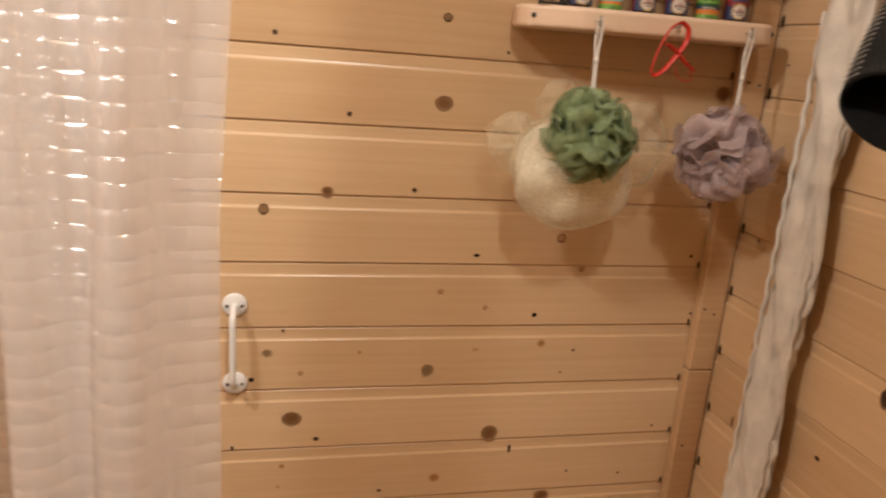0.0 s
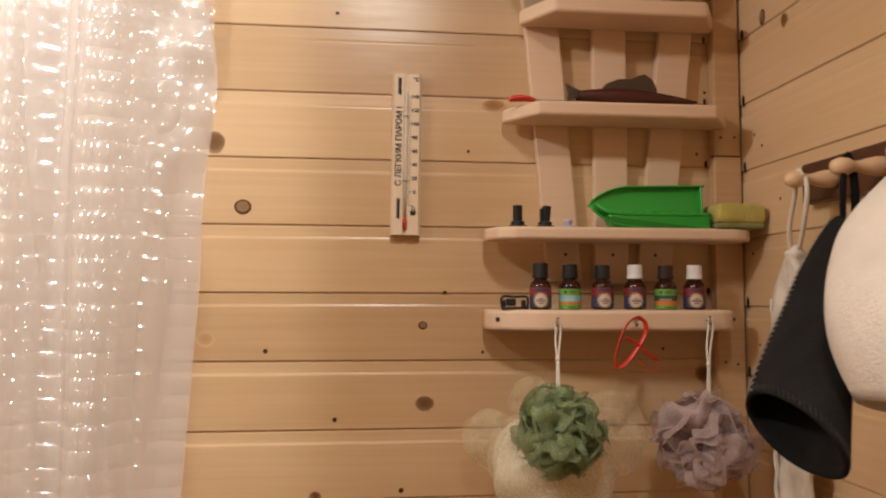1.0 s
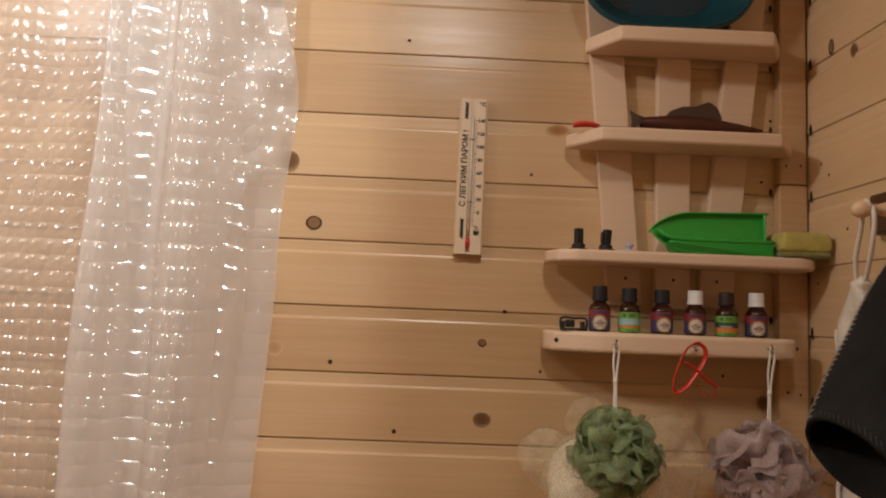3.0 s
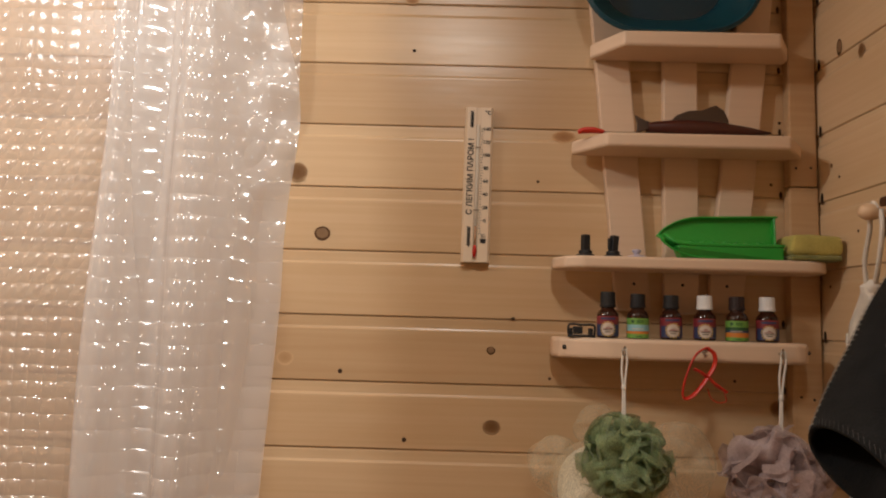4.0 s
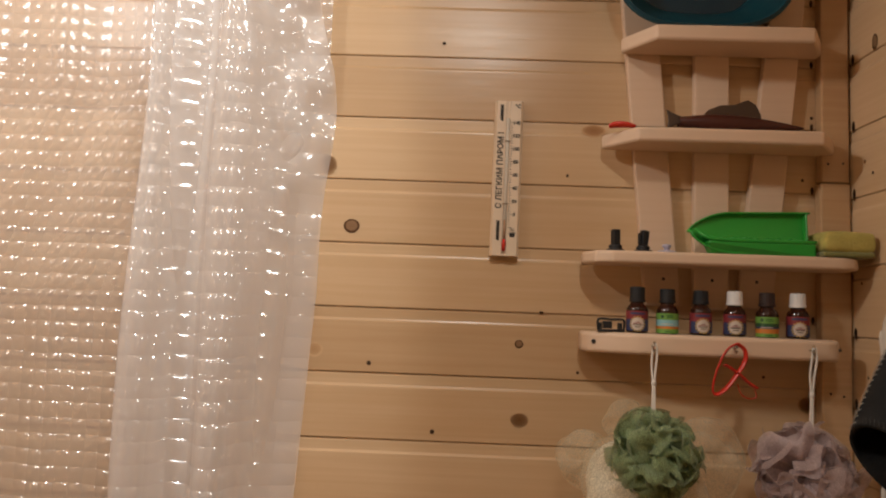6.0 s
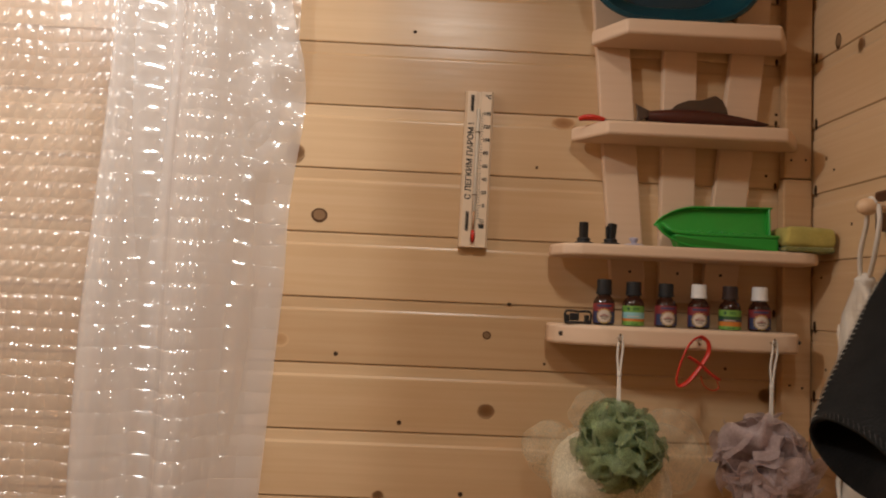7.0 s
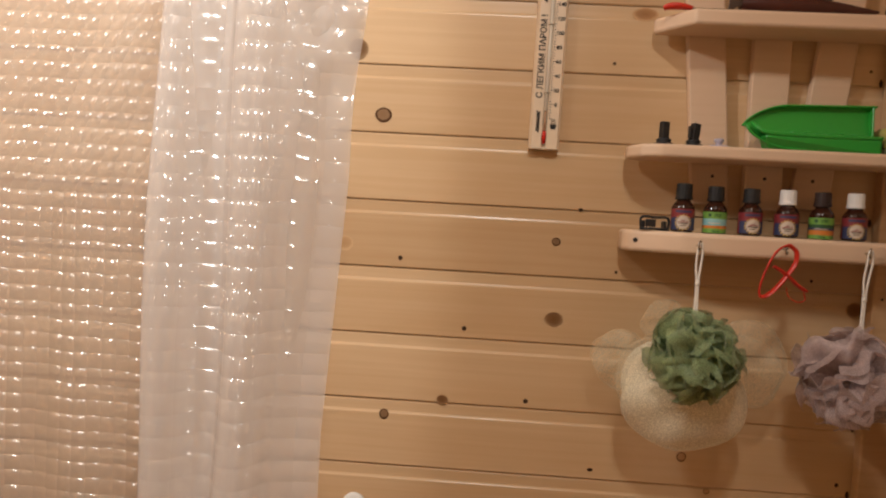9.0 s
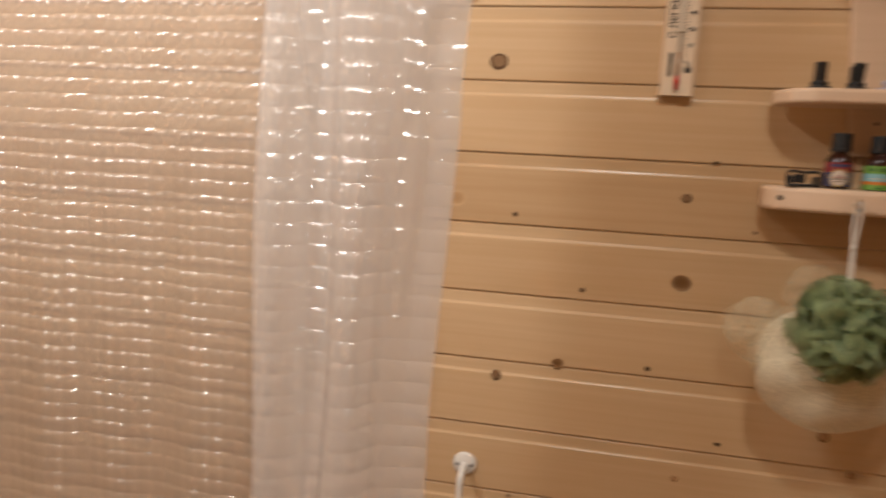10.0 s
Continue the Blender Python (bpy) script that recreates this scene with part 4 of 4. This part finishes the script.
# ---- bath puffs hanging from the shelf ----
def puff(name, label, centre, radius, material, count, seed, hook, at_top):
    rng = random.Random(seed)
    p = thing(name, hook, label, "bath puff", "bath puffs under the shelf")
    bm = bmesh.new()
    c = Vector(centre)
    for n in range(count):
        zz = 1 - 2 * (n + 0.5) / count
        az = n * 2.39996 + rng.uniform(-0.3, 0.3)
        d = Vector((math.sqrt(1 - zz * zz) * math.cos(az), math.sqrt(1 - zz * zz) * math.sin(az), zz))
        side = d.cross(Vector((rng.uniform(-1, 1), rng.uniform(-1, 1), rng.uniform(-1, 1)))).normalized()
        other = d.cross(side)
        wide = radius * rng.uniform(0.44, 0.70)
        waves, ph, amp = rng.uniform(1.4, 2.6), rng.uniform(0, 6.3), radius * rng.uniform(0.10, 0.20)
        out = radius * rng.uniform(0.80, 1.06)
        fold = rng.choice((-1, 1)) * rng.uniform(0.20, 0.50) * radius

        def ruffle(u, v):
            s = (u - 0.5) * 2
            r = radius * 0.25 + (out - radius * 0.25) * v
            arc = s * wide * (0.35 + 0.75 * v)
            wob = amp * math.sin(waves * math.pi * s + ph) * (0.2 + v) + fold * v ** 3
            q = d * math.sqrt(max(r * r - arc * arc * 0.8, 1e-6)) + side * arc + other * wob
            q += d * 0.05 * radius * math.sin(6 * s + ph) * v - d * 0.16 * radius * v ** 5
            q += Vector((noise.noise(q * 40 + d), noise.noise(q * 40 - d), noise.noise(q * 40 + side))) * radius * 0.07 * v
            q += Vector((noise.noise(q * 150), noise.noise(q * 150 + d), noise.noise(q * 150 - d))) * radius * 0.02 * v
            if q.length > out:
                q *= (out + 0.15 * (q.length - out)) / q.length
            return c + q

        grid_bm(22, 12, ruffle, bm=bm)
    part("net_ball", bm, material, p, "", True)
    h = Vector(hook)
    top = Vector(at_top)
    knot_at = h.lerp(top, 0.62)
    for k in (-1, 1):
        pts = smooth_path([h + Vector((0.0015 * k, -0.004, 0.004)), h + Vector((0.003 * k, -0.004, -0.010)), h.lerp(top, 0.35) + Vector((0.0026 * k, 0, 0)), knot_at + Vector((0.001 * k, 0, 0)), top + Vector((0.0015 * k, 0.0, -0.012))], 6)
        part("cord", tube_bm(pts, 0.0014, 7), ROPE, p, "thin white cord", True)
    lump = bmesh.new()
    bmesh.ops.create_icosphere(lump, subdivisions=2, radius=0.0034)
    lump.transform(Matrix.Translation(knot_at) @ Matrix.Diagonal((0.9, 0.9, 1.3, 1)))
    part("cord_knot", lump, ROPE, p, "", True)
    return p


def net_lobe(bm, centre, rx, ry, rz, tilt, seed, cut=-0.25):
    """A loose bulging loop of net: an open pouch with a wavy edge."""
    m = Matrix.Translation(centre) @ pose(0, 0, 0, 0, tilt, 0)

    def f(u, v):
        a, b = 2 * math.pi * u, v * (0.5 * math.pi - cut * 1.2)
        w = 1 + 0.05 * math.sin(2 * a + seed) * math.sin(b) + 0.015 * math.sin(5 * a + 2 * seed) * math.sin(b)
        return m @ Vector((rx * math.sin(b) * math.cos(a) * w, ry * math.cos(b) * -1.0 + 0.004 * math.sin(5 * a + seed) * math.sin(b), rz * math.sin(b) * math.sin(a) * w))

    return grid_bm(40, 10, f, closed_u=True, bm=bm)


HK = HOOKS[0]
green = puff("bath_puff", "sage green net bath puff with a loose cream net tail", (0.5265, 1.004, 1.3730), 0.0600, NET_GREEN, 46, 4, (HK[0], HK[1], HK[2]), (0.5240, 1.006, 1.430))
for centre, rx, ry, rz, tilt, seed, material in (
    ((0.5250, 1.030, 1.3120), 0.073, 0.030, 0.062, 8, 1.0, NET_CREAM),
    ((0.5060, 1.038, 1.3350), 0.060, 0.024, 0.062, -25, 2.3, NET_SHEER),
    ((0.5100, 1.034, 1.3250), 0.056, 0.028, 0.064, -30, 3.1, NET_CREAM),
    ((0.4500, 1.050, 1.3550), 0.034, 0.012, 0.036, 15, 4.0, NET_SHEER),
    ((0.4440, 1.054, 1.3620), 0.030, 0.010, 0.028, -10, 0.8, NET_SHEER),
    ((0.6050, 1.050, 1.3600), 0.048, 0.014, 0.052, -12, 5.1, NET_SHEER),
    ((0.6000, 1.054, 1.3480), 0.048, 0.010, 0.046, 20, 1.9, NET_SHEER),
    ((0.4930, 1.036, 1.4100), 0.020, 0.014, 0.028, 35, 0.4, NET_SHEER)):
    part("net_tail", net_lobe(bmesh.new(), centre, rx, ry, rz, tilt, seed), material, green, "cream open net", True)
HK = HOOKS[2]
puff("bath_puff", "dusty lilac net bath puff on a white cord", (0.7060, 1.006, 1.3570), 0.0650, NET_LILAC, 48, 9, (HK[0], HK[1], HK[2]), (0.7125, 1.006, 1.417))

# red rubber strap on the middle eye
strap = thing("rubber_strap", HOOKS[1], "tangled red rubber strap hung on a screw eye", "strap")
SX, SY, SZ = HOOKS[1]


def hung(points):
    return smooth_path([(SX + dx * 0.00072, SY - 0.006 + dy, SZ - dz * 0.00072) for dx, dz, dy in points], 7)


part("loop", tube_bm(hung([(0, -8, 0), (-14, 0, 0), (-25, 16, 0), (-36, 46, 0.001), (-40, 72, 0.002), (-32, 78, 0.002), (-16, 66, 0.002), (2, 40, 0), (13, 20, 0), (12, 2, -0.001), (0, -8, 0)]), 0.0036, 8, 0.4), RED, strap, "", True)
part("tail", tube_bm(hung([(-22, 28, -0.001), (-10, 34, -0.001), (4, 44, -0.001), (18, 56, 0), (34, 66, 0.001)]), 0.0040, 8, 0.35), RED, strap, "", True)
part("thread", tube_bm(hung([(2, 60, 0.002), (8, 76, 0.003), (22, 84, 0.003), (34, 80, 0.003), (30, 68, 0.002)]), 0.0007, 6), RED, strap, "thin red thread", True)


# ---- peg rail and the things on it ----
rail = thing("peg_rail", (RIGHT - 0.008, 0.66, 1.638), "dark stained wooden peg rail with turned pale pegs", "peg rail")
part("rail_board", box_bm(RIGHT - 0.0165, RIGHT - 0.0005, 0.400, 0.926, 1.638, 1.684, 0.003), RAIL_WOOD, rail)
PEG_Y = [0.866, 0.790, 0.714, 0.638, 0.562, 0.486]
PEG_TIP = 0.740
for y in PEG_Y:
    L = RIGHT - 0.0166 - PEG_TIP
    part("peg", lathe_bm([(0, 0), (0.0085, 0), (0.0098, 0.004), (0.0095, 0.012), (0.0078, 0.020), (0.0056, 0.028), (0.0054, L - 0.016), (0.0066, L - 0.013), (0.0088, L - 0.008), (0.0088, L - 0.001), (0.0064, L + 0.005), (0, L + 0.0075)], (RIGHT - 0.0166, y, 1.6585), (-1, 0, -0.03), 22), PEG_WOOD, rail, "pale turned peg", True)

# linen back scrubber with cord loops
scrubber = thing("back_scrubber", (0.752, 0.866, 1.66), "long cream linen back scrubber hung by a cord loop", "scrubber")
for k in (-1, 1):
    pts = smooth_path([(0.750 - 0.0015 * k, 0.866 + 0.007 * k, 1.6590), (0.752, 0.869 + 0.011 * k, 1.640), (0.757, 0.886 + 0.013 * k, 1.610), (0.765, 0.903 + 0.008 * k, 1.585)], 6)
    part("cord", tube_bm(pts, 0.0026, 8), ROPE, scrubber, "white cotton cord", True)
part("cord", tube_bm(smooth_path([(0.7485, 0.859, 1.6590), (0.748, 0.866, 1.6665), (0.7485, 0.873, 1.6590)], 6), 0.0026, 8), ROPE, scrubber, "white cotton cord", True)
knob = bmesh.new()
bmesh.ops.create_icosphere(knob, subdivisions=3, radius=0.010)
knob.transform(Matrix.Translation((0.766, 0.905, 1.580)) @ Matrix.Diagonal((0.8, 1.15, 1.0, 1)))
part("cord_knot", lumpy(knob, 0.004, 120), ROPE, scrubber, "", True)


def strip(u, v):
    a = 2 * math.pi * u
    z = 1.580 - 0.98 * v
    w = 0.010 + 0.020 * min(1, v / 0.04) + 0.002 * math.sin(23 * v)
    if 0.40 < v < 0.425:
        w *= 0.9
    n = noise.noise(Vector((3 * math.cos(a), 3 * math.sin(a), z * 26)))
    fold = 0.0050 * math.sin(3 * a + 30 * z + 2 * n) + 0.004 * n
    y = 0.908 + 0.014 * min(1, v / 0.1) + 0.012 * v
    x = 0.768 + 0.008 * min(1, v / 0.15)
    return (x + (0.0085 + fold) * math.cos(a), y + (w + fold) * math.sin(a), z)


part("linen_strip", grid_bm(36, 220, strip, closed_u=True), LINEN, scrubber, "crumpled linen strip", True)
for k in (-1, 1):
    edge = [(0.776 - 0.004, 0.930 + 0.0005 * i * 0.1 + k * (0.0305 + 0.002 * math.sin(i * 1.7)), 1.53 - 0.0095 * i) for i in range(98)]
    part("hem", tube_bm(edge, 0.0030, 7), LINEN, scrubber, "", True)


def felt_hat(name, label, material, top, centre, a_axis, b_axis, bulge, seed):
    """A bell of felt: rings from its crown to an oval rim."""
    h = thing(name, top, label, "hat", "felt hats on the pegs")
    T, C, A, B = (Vector(v) for v in (top, centre, a_axis, b_axis))

    def bell(u, v):
        t = 2 * math.pi * u
        r = bulge(v)
        base = T.lerp(C, v)
        q = base + A * r * math.cos(t) + B * (r if v > 0.2 else r) * math.sin(t) * (0.55 + 0.45 * v)
        n = noise.noise(q * 14 + Vector((seed, 0, 0)))
        return q + (q - base).normalized() * n * 0.007

    bm = grid_bm(44, 26, bell, closed_u=True)
    thicken(bm, 0.0035)
    part("felt_bell", bm, material, h, "", True)
    return h, bell


def dark_bulge(v):
    return 0.18 + 0.82 * v ** 0.58


dark_top, dark_rim = (0.732, 0.775, 1.606), (0.6000, 0.6520, 1.4345)
to_eye = (Vector((0.30, 0.14, 1.545)) - Vector(dark_rim)).normalized()
dark_a = Vector((-0.0050, 0.0530, 0.0145))
dark_b = to_eye * 0.036 + Vector((0.004, 0, 0.018))
dark_hat, dark_bell = felt_hat("felt_hat", "dark grey felt sauna hat with light stitched seams", FELT_DARK, dark_top, dark_rim, dark_a, dark_b, dark_bulge, 1.0)
loop_pts = smooth_path([(0.731, 0.773, 1.598), (0.736, 0.779, 1.622), (0.744, 0.788, 1.648), (0.750, 0.7905, 1.6675), (0.756, 0.791, 1.650), (0.753, 0.785, 1.625), (0.746, 0.777, 1.598)], 6)
part("hanging_loop", tube_bm(loop_pts, 0.0048, 8, 0.5), FELT_DARK, dark_hat, "dark felt loop", True)
# overcast stitches down the side seam and round the rim
stitches = bmesh.new()
for i in range(34):
    v = 0.06 + 0.94 * i / 34
    out = dark_a.normalized() * 0.002
    tube_bm([Vector(dark_bell(0.0, v)) + out, Vector(dark_bell(0.035, v + 0.004)) + to_eye * 0.0040 + out * 0.5, Vector(dark_bell(0.075, v + 0.010)) + to_eye * 0.0035], 0.00042, 5, bm=stitches)
part("seam_stitching", stitches, STITCH, dark_hat, "light overcast stitches")
stitches = bmesh.new()
for i in range(30):
    u = 0.02 + 0.46 * i / 30
    p = Vector(dark_bell(u, 0.972)) + to_eye * 0.003
    q = Vector(dark_bell(u + 0.008, 0.998)) + to_eye * 0.003
    tube_bm([p, p.lerp(q, 0.5), q], 0.00014, 5, bm=stitches)
part("rim_stitching", stitches, STITCH_DIM, dark_hat, "dull overcast stitches")


def white_bulge(v):
    return 0.30 + 0.72 * math.sin(math.pi * (0.04 + 0.70 * v))


white_top = (0.730, 0.634, 1.640)
white_hat, white_bell = felt_hat("felt_hat", "creamy white felt sauna hat hanging from a peg", FELT_WHITE, white_top, (0.684, 0.566, 1.455), (-0.078, 0.050, 0.010), (-0.050, -0.078, 0.018), white_bulge, 6.0)
part("hanging_loop", tube_bm(smooth_path([(0.723, 0.630, 1.632), (0.746, 0.632, 1.655), (0.747, 0.638, 1.6680), (0.747, 0.644, 1.655), (0.725, 0.636, 1.630)], 6), 0.003, 8, 0.5), FELT_WHITE, white_hat, "white felt loop", True)
